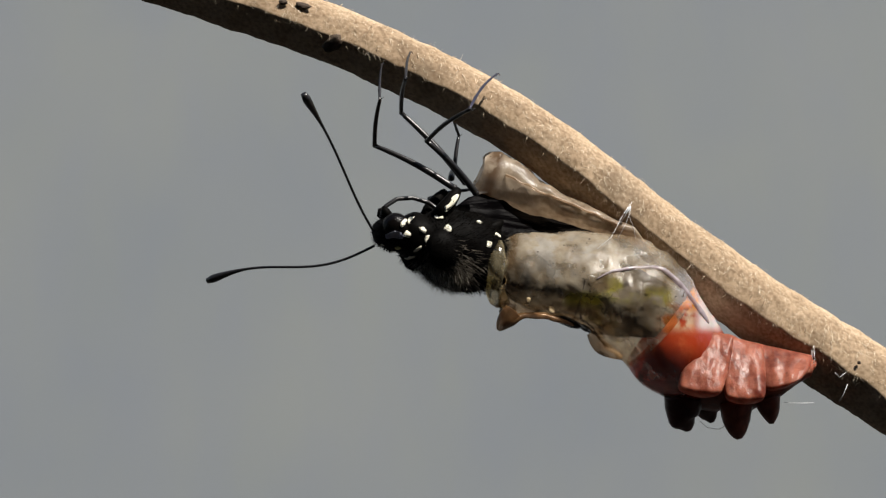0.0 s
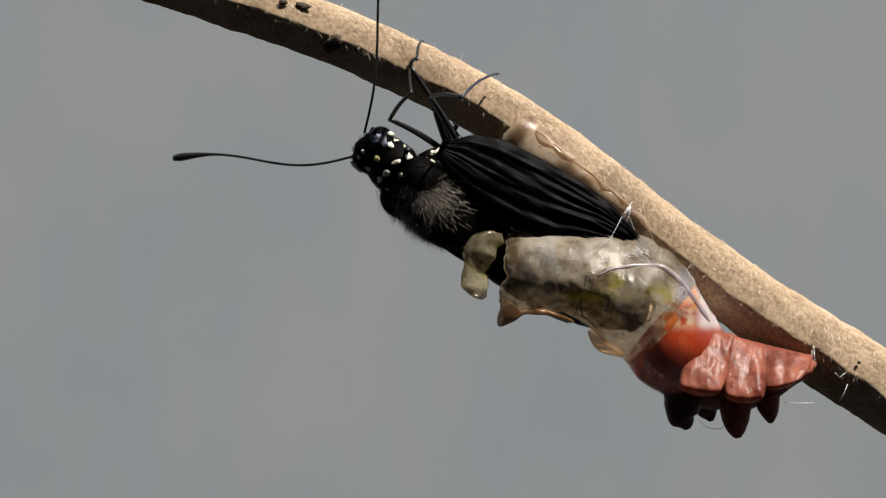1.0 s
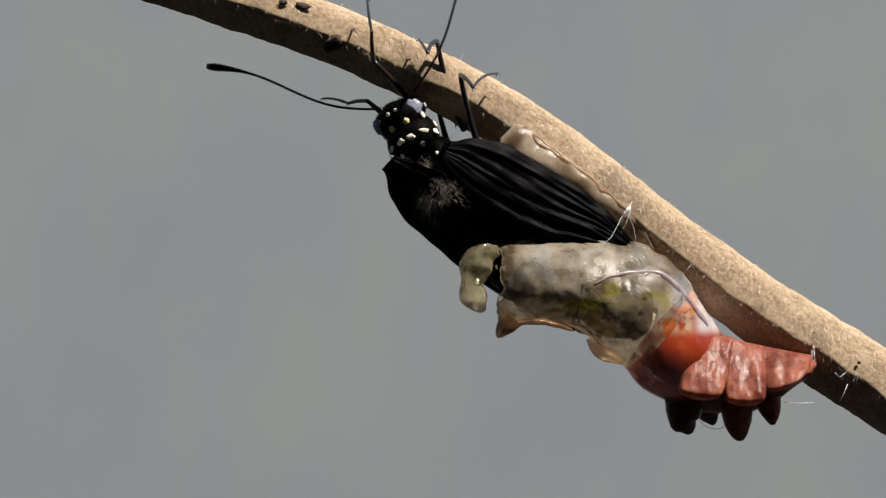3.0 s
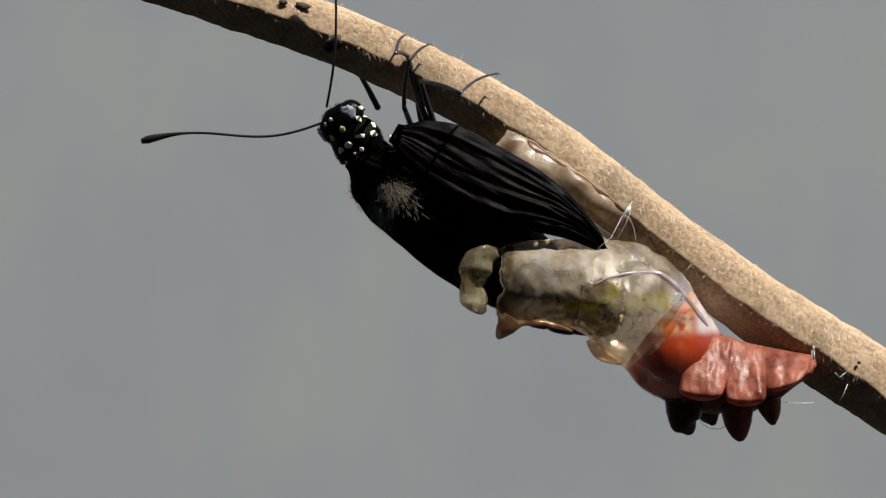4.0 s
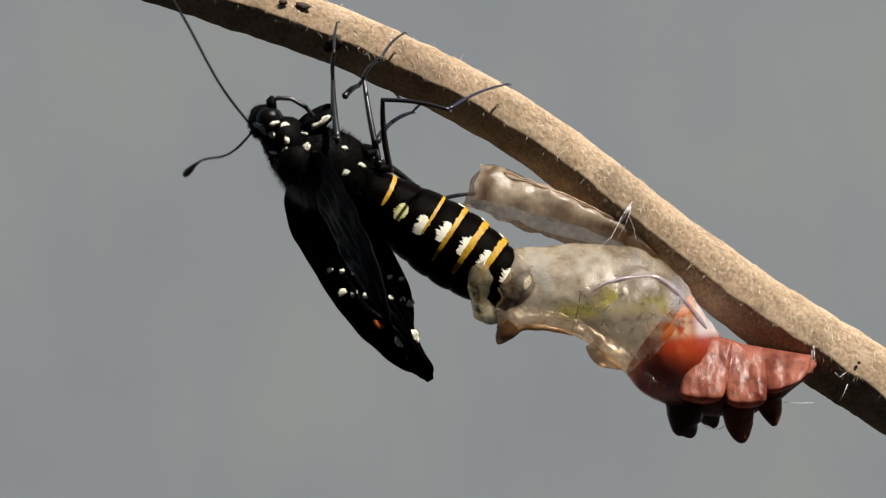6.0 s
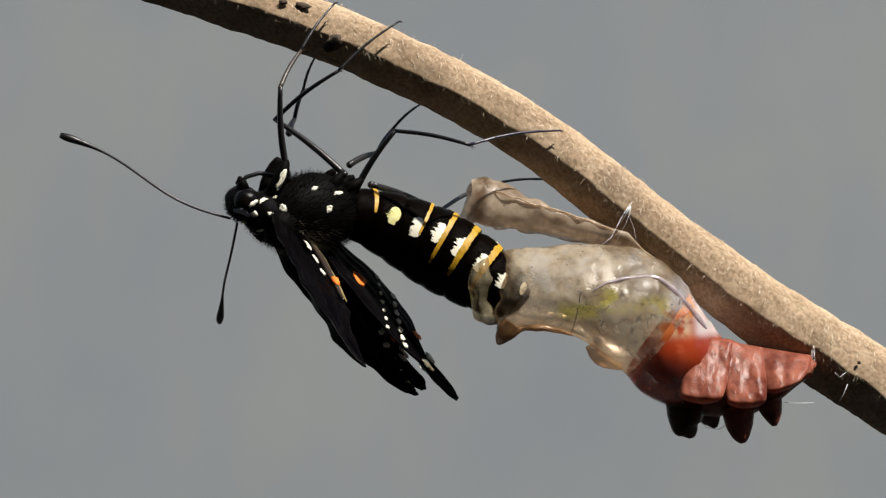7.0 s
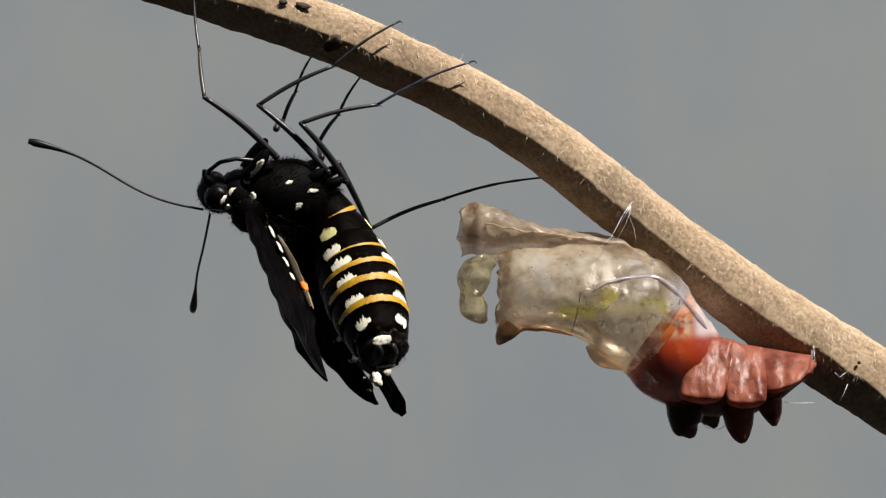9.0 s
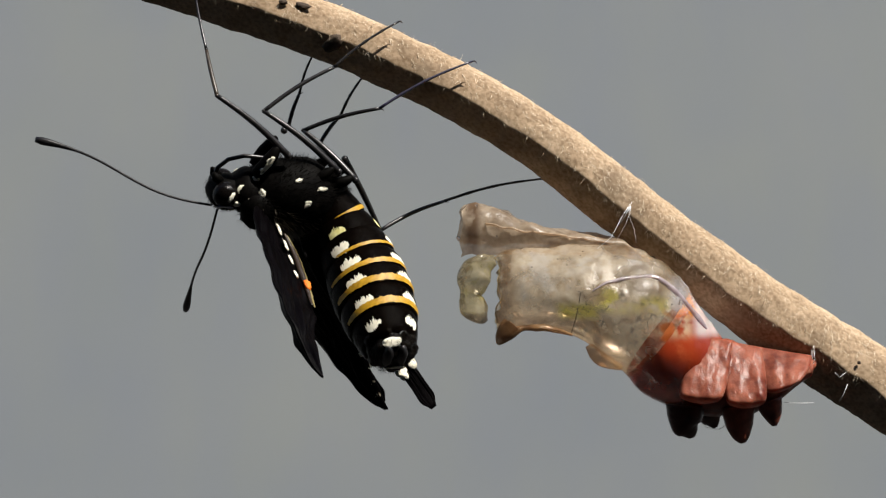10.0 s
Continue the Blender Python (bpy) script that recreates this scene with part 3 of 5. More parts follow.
# silk
def build_silk():
    girdle = new("silk_girdle")
    for pts in (((16.50, 3.95, -0.2), (15.80, 2.80, -1.2), (14.90, 1.05, -2.6), (13.70, 0.05, -3.6)), ((16.60, 3.45, -0.2), (16.20, 2.30, 0.0), (15.40, 0.80, -1.0)),
                ((16.50, 2.80, -0.2), (16.90, 1.80, 0.2), (17.10, 0.55, 0.0)), ((16.70, 4.15, -0.3), (16.30, 3.25, -0.6), (15.60, 2.15, -1.0))):
        bm = bmesh.new()
        tube(bm, [at(*p) for p in pts], 0.016 * MM, 5)
        part("silk_thread", bm, SILK, girdle)
    bm = bmesh.new()
    ball(bm, at(16.40, 3.45, -0.3), (0.16 * MM, 0.15 * MM, 0.38 * MM), Euler((0, 0.5, 0)).to_quaternion(), 12, 0.7)
    part("silk_knot", bm, SILK, girdle)
    tagged(girdle, "white silk girdle threads tied to the twig", "silk")
    pad = new("silk_pad")
    for pts in (((32.80, -8.55, 0.0), (32.90, -9.70, -0.3), (32.60, -10.70, -0.5)), ((32.60, -8.65, 0.2), (32.70, -9.95, 0.2), (32.65, -10.45, 0.0)),
                ((30.20, -13.55, -1.0), (31.40, -13.65, -1.0), (32.80, -13.60, 0.0)), ((22.70, -15.20, -1.2), (23.40, -15.80, -1.8), (24.40, -15.95, -1.8), (25.30, -15.45, -1.2)),
                ((35.80, -11.95, -0.4), (35.40, -12.95, -0.6), (35.00, -13.55, -0.4)), ((34.70, -10.95, -1.2), (35.10, -11.35, -1.4), (35.60, -10.95, -1.2))):
        bm = bmesh.new()
        tube(bm, [at(*p) for p in pts], 0.022 * MM, 5)
        part("silk_thread", bm, SILK, pad)
    bm = bmesh.new()
    ball(bm, at(32.80, -9.05, 0.6), (0.26 * MM, 0.4 * MM, 0.5 * MM), None, 12, 0.5)
    part("silk_knot", bm, SILK, pad)
    tagged(pad, "white silk pad holding the tail hook to the twig", "silk")


build_silk()

# ---- the butterfly ----
FLY = new("butterfly")
tagged(FLY, "black butterfly with cream and ochre marks, freshly hatched, crumpled wings", "butterfly")
BODY_LENGTH = 9.6


def hairs(bm, count, place, length, rnd, width=0.02, lean=Vector((-1, 0, 0))):
    for i in range(count):
        p, n = place(rnd)
        run = (n * 0.8 + lean * rnd.uniform(0.3, 1.2) + Vector((rnd.uniform(-.4, .4), rnd.uniform(-.4, .4), rnd.uniform(-.4, .4)))).normalized()
        w = run.cross(n).normalized() * width * MM
        ln = length * MM * rnd.uniform(0.5, 1.1)
        a, b = p - n * 0.04 * MM, p + run * ln
        vs = [bm.verts.new(c) for c in (a - w, a + w, b)]
        bm.faces.new(vs)


def disc(name, bm_parent, centre, normal, a, b, turn, mat, label=""):
    """A small raised patch of coloured scales."""
    bm = bmesh.new()
    ball(bm, (0, 0, 0), (a * MM, b * MM, 0.07 * MM), None, 16, 0.7, centre[0] * 7 + centre[1] * 3)
    q = Vector(normal).to_track_quat("Z", "Y") @ Euler((0, 0, radians(turn))).to_quaternion()
    for v in bm.verts:
        v.co = q @ v.co + Vector(centre) * MM
    return part(name, bm, mat, bm_parent, label)


def on_ball(az, el, size):
    """A point on a lump (azimuth from the front towards +y, elevation towards +z) and its normal."""
    c = Vector((math.cos(radians(el)) * math.cos(radians(az)), math.cos(radians(el)) * math.sin(radians(az)), math.sin(radians(el))))
    return Vector((c.x * size[0], c.y * size[1], c.z * size[2])), Vector((c.x / size[0], c.y / size[1], c.z / size[2])).normalized()


def build_thorax():
    bm = bmesh.new()
    size = (5.0, 3.2, 3.5)
    ball(bm, (0, 0, 0), [k * MM for k in size], None, 32, 0.07, 3)
    th = part("thorax", bm, BLACK, FLY, "black furry thorax")

    def place(rnd):
        p, n = on_ball(rnd.uniform(0, 360), math.degrees(math.asin(rnd.uniform(-1, 1))), size)
        return p * MM, n
    bm = bmesh.new()
    hairs(bm, 5000, place, 0.65, random.Random(1), 0.03)
    part("fur", bm, FUR, th, "short black fur", kind="stuff")

    def stripe(rnd):
        p, n = on_ball(rnd.choice((-1, 1)) * (58 + rnd.gauss(0, 24)), 46 + rnd.gauss(0, 18), size)
        return p * MM, n
    bm = bmesh.new()
    hairs(bm, 2600, stripe, 1.1, random.Random(2), 0.02)
    part("pale_fur", bm, PALEFUR, th, "sparse fawn fur", kind="stuff")
    for az, el, a, b, turn in ((-50, -15, 0.3, 0.42, 20), (-100, -12, 0.36, 0.3, 40), (-120, -34, 0.45, 0.2, 0), (-88, -45, 0.36, 0.18, 30),
                               (50, -15, 0.3, 0.42, -20), (100, -12, 0.36, 0.3, -40), (120, -34, 0.45, 0.2, 0), (-30, -32, 0.4, 0.25, 0), (30, -32, 0.4, 0.25, 0)):
        p, n = on_ball(az, el, size)
        disc("spot", th, p, n, a, b, turn, CREAM)
    for s in (-1, 1):
        bm = bmesh.new()
        ball(bm, Vector((2.9, 2.0 * s, 0.9)) * MM, Vector((1.9, 1.3, 1.7)) * MM, None, 20, 0.12, s)
        lobe_part = part("shoulder_lobe", bm, BLACK, th)
        bm = bmesh.new()

        def over(r):
            p, n = on_ball(r.uniform(0, 360), math.degrees(math.asin(r.uniform(-1, 1))), (1.9, 1.3, 1.7))
            return (p + Vector((2.9, 2.0 * s, 0.9))) * MM, n
        hairs(bm, 700, over, 0.8, random.Random(7 + s), 0.026)
        part("fur", bm, FUR, lobe_part, kind="stuff")
    # hips of the legs, the foremost with a cream stripe
    for s in (-1, 1):
        for x0, x1, z, r in ((3.6, 2.2, -4.9, 0.66), (-1.2, -3.0, -3.6, 0.5), (-3.2, -4.8, -2.9, 0.5)):
            bm = bmesh.new()
            tube(bm, [Vector((x0 + (x1 - x0) * q, (0.9 + 0.35 * math.sin(q * 3)) * s, -2.0 + (z + 2.0) * q)) * MM for q in (0, 0.25, 0.5, 0.75, 0.92, 1)], [r * k * MM for k in (0.9, 1.0, 0.95, 0.8, 0.6, 0.4)], 14)
            hip = part("hip", bm, BLACK, th)
            if x0 > 3:
                disc("stripe", hip, Vector((2.95, 1.8 * s, -3.4)), Vector((0.1, s, 0)), 0.26, 0.95, 28 * s, CREAM)
    return th


def build_head():
    size = (1.75, 2.2, 1.5)
    bm = bmesh.new()
    ball(bm, (0, 0, 0), [k * MM for k in size], None, 24, 0.08, 9)
    # neck
    ball(bm, Vector((-2.1, 0, -0.05)) * MM, Vector((2.2, 2.45, 2.0)) * MM, None, 24, 0.08, 2)
    hd = part("head", bm, BLACK, FLY, "black head with cream dots")
    for s in (-1, 1):
        bm = bmesh.new()
        ball(bm, Vector((0.25, 1.45 * s, -0.3)) * MM, Vector((1.16, 1.08, 1.16)) * MM, None, 28)
        part("eye", bm, EYEMAT, hd, "glossy dark brown compound eye")
        # the sky's reflection in the eye, put in as a patch of colour
        disc("eye_gleam", hd, Vector((0.3, 1.95 * s, 0.66)), Vector((0.05, 0.45 * s, 0.86)), 0.72, 0.55, 20, EYEGLEAM, "sky gleam on the eye, painted as a pale blue-grey patch")
        disc("spot", hd, Vector((-0.1, 2.48 * s, -0.5)), Vector((-0.25, s, -0.15)), 0.2, 0.46, 35 * s, CREAM)
        bm = bmesh.new()
        tube(bm, [Vector((0.6, 0.5 * s, -1.2)) * MM, Vector((1.1, 0.6 * s, -1.6)) * MM, Vector((1.3, 0.5 * s, -2.0)) * MM], [0.4 * MM, 0.42 * MM, 0.15 * MM], 10)
        part("palp", bm, BLACK, hd)
        for x, y, a, b, turn in ((0.9, 0.42, 0.2, 0.16, 0), (-0.4, 0.75, 0.3, 0.27, 30), (-1.8, 0.5, 0.38, 0.28, 60), (-1.9, 1.75, 0.2, 0.42, 20), (-0.6, 2.1, 0.42, 0.26, 10), (-2.9, 1.1, 0.24, 0.2, 0)):
            z1 = size[2] * math.sqrt(max(0.0, 1 - (x / size[0]) ** 2 - (y / size[1]) ** 2))
            z2 = 2.0 * math.sqrt(max(0.0, 1 - ((x + 2.1) / 2.2) ** 2 - (y / 2.45) ** 2)) - 0.05
            z = max(z1, z2, 0.25)
            disc("spot", hd, Vector((x, y * s, z + 0.05)), Vector((0.1 * x, 0.45 * y * s, z)), a, b, turn * s, LEMON if abs(x + 0.4) < 0.05 else CREAM)
        for x, z, a, b in ((-0.9, -0.9, 0.2, 0.5), (-1.9, -0.2, 0.3, 0.22), (-2.5, 0.5, 0.3, 0.36)):
            y = 2.45 * math.sqrt(max(0.0, 1 - ((x + 2.1) / 2.2) ** 2 - (z / 2.0) ** 2)) + 0.06
            disc("spot", hd, Vector((x, y * s, z)), Vector((0.1, s, 0.3 * z)), a, b, 25 * s, CREAM)
    rnd = random.Random(6)

    def place(r):
        p, n = on_ball(r.uniform(0, 360), r.uniform(-40, 90), size)
        if r.random() < 0.6:
            p, n = on_ball(r.uniform(0, 360), r.uniform(-60, 90), (2.1, 2.4, 1.95))
            p = p + Vector((-2.3, 0, 0))
        return p * MM, n
    bm = bmesh.new()
    hairs(bm, 1800, place, 0.38, rnd, 0.022, Vector((0.3, 0, 0.2)))
    part("fur", bm, FUR, hd, kind="stuff")
    return hd


def build_tongue():
    """The coiled proboscis: an arch from the mouth that ends in a coil."""
    bm = bmesh.new()
    pts = [Vector((1.2, 0, -1.2)), Vector((0.9, 0, -2.2)), Vector((0.0, 0, -3.0)), Vector((-1.4, 0, -3.35)), Vector((-2.9, 0, -3.2)), Vector((-4.0, 0, -2.7))]
    for k in range(26):
        a = k / 25 * 4.2 * math.pi
        r = 1.35 - 0.75 * k / 25
        c = Vector((-4.3, 0.012 * k - 0.15, -1.7))
        pts.append(c + Vector((math.cos(-a + 2.2 - 0.65) * r * 0.9, 0, math.sin(-a - 1.9) * r * 0 + math.sin(-a + 2.2 - 0.65 + math.pi) * r)))
    tube(bm, [p * MM for p in pts], [0.2 * MM] * 6 + [0.15 * MM] * 26, 8)
    return part("proboscis", bm, CHITIN, FLY, "thin black coiled proboscis")


def build_antenna():
    bm = bmesh.new()
    pts, rad = [], []
    for i in range(30):
        q = i / 29
        pts.append(Vector((16.4 * q, 0.25 * math.sin(q * 5), -0.25 * math.sin(q * math.pi) - 0.5 * math.sin(q * 2 * math.pi))) * MM)
        r = 0.115 + 0.25 * max(0.0, min(1.0, (q - 0.74) / 0.2)) ** 1.4
        if q > 0.97:
            r *= 0.7
        rad.append(r * MM)
    tube(bm, pts, rad, 8)
    return part("antenna", bm, CHITIN, FLY, "thin black antenna with a clubbed end")


SEGMENTS = 7
ABDOMEN = 16.0


def build_abdomen():
    out = []
    girth = [2.1, 2.6, 3.05, 3.4, 3.6, 3.45, 3.05, 2.3]
    step = ABDOMEN / SEGMENTS
    for k in range(SEGMENTS):
        bm = bmesh.new()
        rings = []
        r0, r1 = girth[k], girth[k + 1]
        for i in range(9):
            q = i / 8
            x = -step * q * 1.18
            r = (r0 + (r1 - r0) * q) * (1 - 0.05 * (2 * q - 1) ** 4 + 0.025 * math.sin(q * math.pi)) * (0.94 if i == 8 else 1)
            rings.append(ring(bm, Vector((x, 0, 0)) * MM, Vector((0, 0, 1)) * r * MM, Vector((0, 1, 0)) * r * 0.97 * MM, 48, lambda a: 1 + 0.012 * noise.noise(Vector((x * 1.5, math.cos(a) * 3, math.sin(a) * 3 + k)))))
        skin(bm, rings)
        seg = part("abdomen_segment", bm, WETBLACK, FLY)
        out.append(seg)
        def radius(q):
            return (r0 + (r1 - r0) * q) * (1 - 0.05 * (2 * q - 1) ** 4 + 0.025 * math.sin(q * math.pi))

        def patch(name, a0, a1, q0, q1, mat, lift, ragged):
            """A patch of scales that follows the segment, with a ragged edge."""
            bm = bmesh.new()
            n = max(56, int(abs(a1 - a0) / 1.6))
            last = None
            for i in range(n + 1):
                f = i / n
                edge = math.sin(math.pi * min(max(f, 0.02), 0.98)) ** 0.25
                a = radians(a0 + (a1 - a0) * f)
                w = (q1 - q0) / 2 * edge
                jag0 = ragged * (0.6 * noise.noise(Vector((k * 3.1, a * 7, a0))) + 1.0 * noise.noise(Vector((k * 3.1, a * 40, a0))))
                jag1 = ragged * 0.5 * (noise.noise(Vector((k * 3.1, a * 7, a1))) + noise.noise(Vector((k * 3.1, a * 23, a1))))
                row = []
                for g in range(4):
                    q = (q0 + q1) / 2 - w * (1 + jag0) + (2 * w + w * (jag0 + jag1)) * g / 3
                    r = radius(q / 1.18) + lift
                    row.append(bm.verts.new(Vector((-step * q, math.sin(a) * r * 0.97, math.cos(a) * r)) * MM))
                if last:
                    for j in range(3):
                        bm.faces.new((last[j], last[j + 1], row[j + 1], row[j]))
                last = row
            return part(name, bm, mat, seg)

        if 1 < k < 6 or not k:
            # ochre band along the hind edge, under and on both flanks
            patch("ochre_band", *((95, 265) if k > 2 else (120, 240)), {0: 0.84, 2: 0.89, 3: 0.82}.get(k, 0.75), 1.02, YELLOW, 0.06, 0.4)
        if k:
            for s in (-1, 1):
                mid = 180 + s * (40 if k >= 3 else 50)
                patch("cream_patch", mid - 16, mid + 16, 0.52, 0.88 if k > 2 else 0.94, CREAM if k > 1 else LEMON, 0.05, 1.1)
        if k == SEGMENTS - 1:
            bm = bmesh.new()
            ball(bm, Vector((-step * 1.05, 0, 0)) * MM, Vector((1.5, 2.15, 2.2)) * MM, None, 36, 0.3, 5)
            part("end_plate", bm, ENDSKIN, seg)
            for s in (-1, 1):
                bm = bmesh.new()
                ball(bm, Vector((-step * 1.05 - 1.25, 0.6 * s, -0.3)) * MM, Vector((0.5, 0.5, 1.15)) * MM, None, 14, 0.2)
                part("clasper", bm, CHITIN, seg)
            rnd = random.Random(3)
            bm = bmesh.new()

            def rear(r):
                p, n = on_ball(180 + r.uniform(-75, 75), r.uniform(-75, 75), (1.5, 2.15, 2.2))
                return (p + Vector((-step * 1.05, 0, 0))) * MM, n
            hairs(bm, 260, rear, 0.7, rnd, 0.025)
            part("hair_tuft", bm, FUR, seg, kind="stuff")
            disc("cream_patch", seg, Vector((-step * 1.05 - 1.3, 0.3, 1.15)), Vector((-1, 0, 0.6)), 0.8, 0.4, 0, CREAM)
            disc("cream_patch", seg, Vector((-step * 1.05 - 1.0, -0.4, -1.7)), Vector((-1, 0, -1)), 0.8, 0.42, 0, CREAM)
    return out


def plate(outline, thick, folds, seed, rows=56, cols=40):
    """A wing pad: outline(s) gives both edges along its length (mm); pleated along the veins."""
    bm = bmesh.new()
    grids = []
    for face in (1, -1):
        g = []
        for i in range(rows + 1):
            s = i / rows
            x, lo, hi = outline(s)
            row = []
            for j in range(cols + 1):
                q = j / cols
                y = lo + (hi - lo) * q
                rim = min(1.0, 5 * min(q, 1 - q), 6 * (1 - s) + 0.05)
                crease = 1 - 2.6 * abs(noise.noise(Vector((s * 1.5, q * 5.5 + 0.8 * math.sin(s * 3 + seed), seed * 3))))
                crease += 0.5 * (1 - 2.6 * abs(noise.noise(Vector((s * 2.5, q * 12, seed * 3 + 7)))))
                z = folds * crease * (0.2 + 0.8 * s) * rim + 0.5 * folds * noise.noise(Vector((x * 0.5, y * 0.5, seed)))
                z += face * thick * (0.25 + 0.75 * rim) - 0.06 * y * y * 0.25
                row.append(bm.verts.new(Vector((x, y, z)) * MM))
            g.append(row)
        grids.append(g)
        for a, b in zip(g, g[1:]):
            for j in range(cols):
                bm.faces.new((a[j], a[j + 1], b[j + 1], b[j]) if face > 0 else (a[j], b[j], b[j + 1], a[j + 1]))
    u, v = grids
    for i in range(rows):
        for j in (0, cols):
            bm.faces.new((u[i][j], u[i + 1][j], v[i + 1][j], v[i][j]))
    for i in (0, rows):
        for j in range(cols):
            bm.faces.new((u[i][j], u[i][j + 1], v[i][j + 1], v[i][j]))
    return bm


FORE, HIND = 21.4, 20.6
fore_edge = glide([(0, -0.9, 0.9), (0.1, -2.5, 1.9), (0.25, -3.5, 2.7), (0.5, -3.6, 2.7), (0.7, -3.2, 1.5), (0.85, -2.2, 0.55), (0.95, -1.2, 0.25), (1.0, -0.35, 0.1)])
hind_edge = glide([(0, -0.8, 0.8), (0.15, -1.9, 2.0), (0.4, -2.5, 3.4), (0.58, -2.4, 3.3), (0.7, -1.7, 1.8), (0.78, -0.9, 0.9), (0.88, -0.75, 0.8), (0.95, -0.85, 0.85), (1.0, -0.3, 0.3)])


def build_wing(kind, mirror):
    """mirror turns the trailing edge to the other side."""
    if kind == "forewing":
        def outline(s):
            lo, hi = fore_edge(s)
            return FORE * s, lo * mirror, hi * mirror
    else:
        def outline(s):
            lo, hi = hind_edge(s)
            return HIND * s, lo * mirror, hi * mirror
    w = part(kind, plate(outline, 0.22, 0.5 if kind == "forewing" else 0.26, 2.0 * mirror), PLUM, FLY,
             "crumpled plum-black forewing" if kind == "forewing" else "crumpled black hindwing with cream and orange spots, short tail")
    for face in (-1, 1):
        if kind == "forewing":
            for k in range(8):
                s = 0.44 + 0.068 * k
                x, lo, hi = outline(s)
                if face > 0 and mirror > 0 and k > 2:
                    disc("spot", w, (x, hi - 0.3 * mirror, 0.22), (0, 0.5 * mirror, 1), 0.30, 0.26, 30, CREAM)
                elif face < 0 and k < 5:
                    x, lo, hi = outline(0.03 + 0.09 * k)
                    disc("spot", w, (x, lo + (hi - lo) * 0.72, -0.34), (0, 0, -1), 0.80 - 0.09 * k, 0.26, 6, CREAM)
        else:
            for k in range(7):
                q = 0.06 + 0.9 * k / 6
                for s0, a in ((0.68, 0.36), (0.57, 0.26)):
                    x, lo, hi = outline(s0 - 0.2 * q)
                    if hi * mirror - lo * mirror > 2.6:
                        disc("spot", w, (x, lo + (hi - lo) * q, 0.26 * face), (0, 0, face), a, a * 0.75, 90, CREAM)
            x, lo, hi = outline(0.68)
            disc("orange_spot", w, (x, hi - 0.5 * mirror, 0.26 * face), (0, 0, face), 0.5, 0.36, 0, ORANGE)
            x, lo, hi = outline(0.33)
            if face < 0:
                disc("orange_spot", w, (x, lo + (hi - lo) * 0.38, 0.3 * face), (0, -0.2 * mirror, face), 0.7, 0.6, 0, ORANGE)
            for s, q in ((0.80, 0.12), (0.79, 0.86)):
                x, lo, hi = outline(s)
                disc("spot", w, (x, lo + (hi - lo) * q, 0.25 * face), (0, 0, face), 0.6, 0.42, 0, CREAM)
    if kind == "forewing":
        if mirror < 0:
            x, lo, hi = outline(0.42)
            bm = bmesh.new()
            ball(bm, Vector((x, hi + 0.55, -0.5)) * MM, Vector((0.6, 0.42, 0.26)) * MM, None, 16, 0.3, 3)
            part("orange_spot", bm, ORANGE, w)
        for off, rad, mat, tag in ((0.55, 0.30, FOLD, "brown wing root fold"), (0.95, 0.2, OLIVE, "olive vein")):
            bm = bmesh.new()
            rows = []
            for i in range(7):
                q = i / 6
                x, lo, hi = outline(0.12 + 0.42 * q)
                rows.append((x * MM, (hi - (1.15 - off) * mirror) * MM, -0.36 * MM, rad * MM * math.sin(math.pi * (0.12 + 0.8 * q))))
            smooth_tube(bm, rows, 24, 12, 0.7, 0.06)
            part("vein", bm, mat, w, tag)
    return w


def build_leg(lengths, mats):
    out = []
    for name, ln, r0, r1, mat in zip(("femur", "tibia", "tarsus"), lengths, (0.30, 0.19, 0.135), (0.2, 0.15, 0.09), mats):
        bm = bmesh.new()
        n = 12
        pts = [Vector((ln * i / n, 0, 0.035 * ln * math.sin(math.pi * i / n))) * MM for i in range(n + 1)]
        rad = [(r0 + (r1 - r0) * i / n) * MM * (1 + 0.12 * math.sin(math.pi * i / n)) for i in range(n + 1)]
        if name == "tarsus":
            rad = [r * (1.12 if i % 3 == 0 else 0.95) for i, r in enumerate(rad)]
        tube(bm, pts, rad, 8)
        ball(bm, pts[0], [r0 * 1.08 * MM] * 3, None, 8)
        if name == "tarsus":
            for s in (-1, 1):
                tube(bm, [pts[-1], pts[-1] + Vector((0.22, 0.12 * s, -0.05)) * MM, pts[-1] + Vector((0.25, 0.16 * s, -0.3)) * MM], [0.07 * MM, 0.05 * MM, 0.02 * MM], 5)
        if name == "tibia":
            for s in (-1, 1):
                tube(bm, [pts[-1], pts[-1] + Vector((0.35, 0.18 * s, -0.25)) * MM], [0.06 * MM, 0.02 * MM], 5)
        out.append(part(name, bm, mat, FLY))
    return out


THORAX = build_thorax()
HEAD = build_head()
TONGUE = build_tongue()
ANTENNAE = [build_antenna(), build_antenna()]
ABDOMEN_PARTS = build_abdomen()
WINGS = [build_wing("forewing", 1), build_wing("hindwing", 1), build_wing("forewing", -1), build_wing("hindwing", -1)]

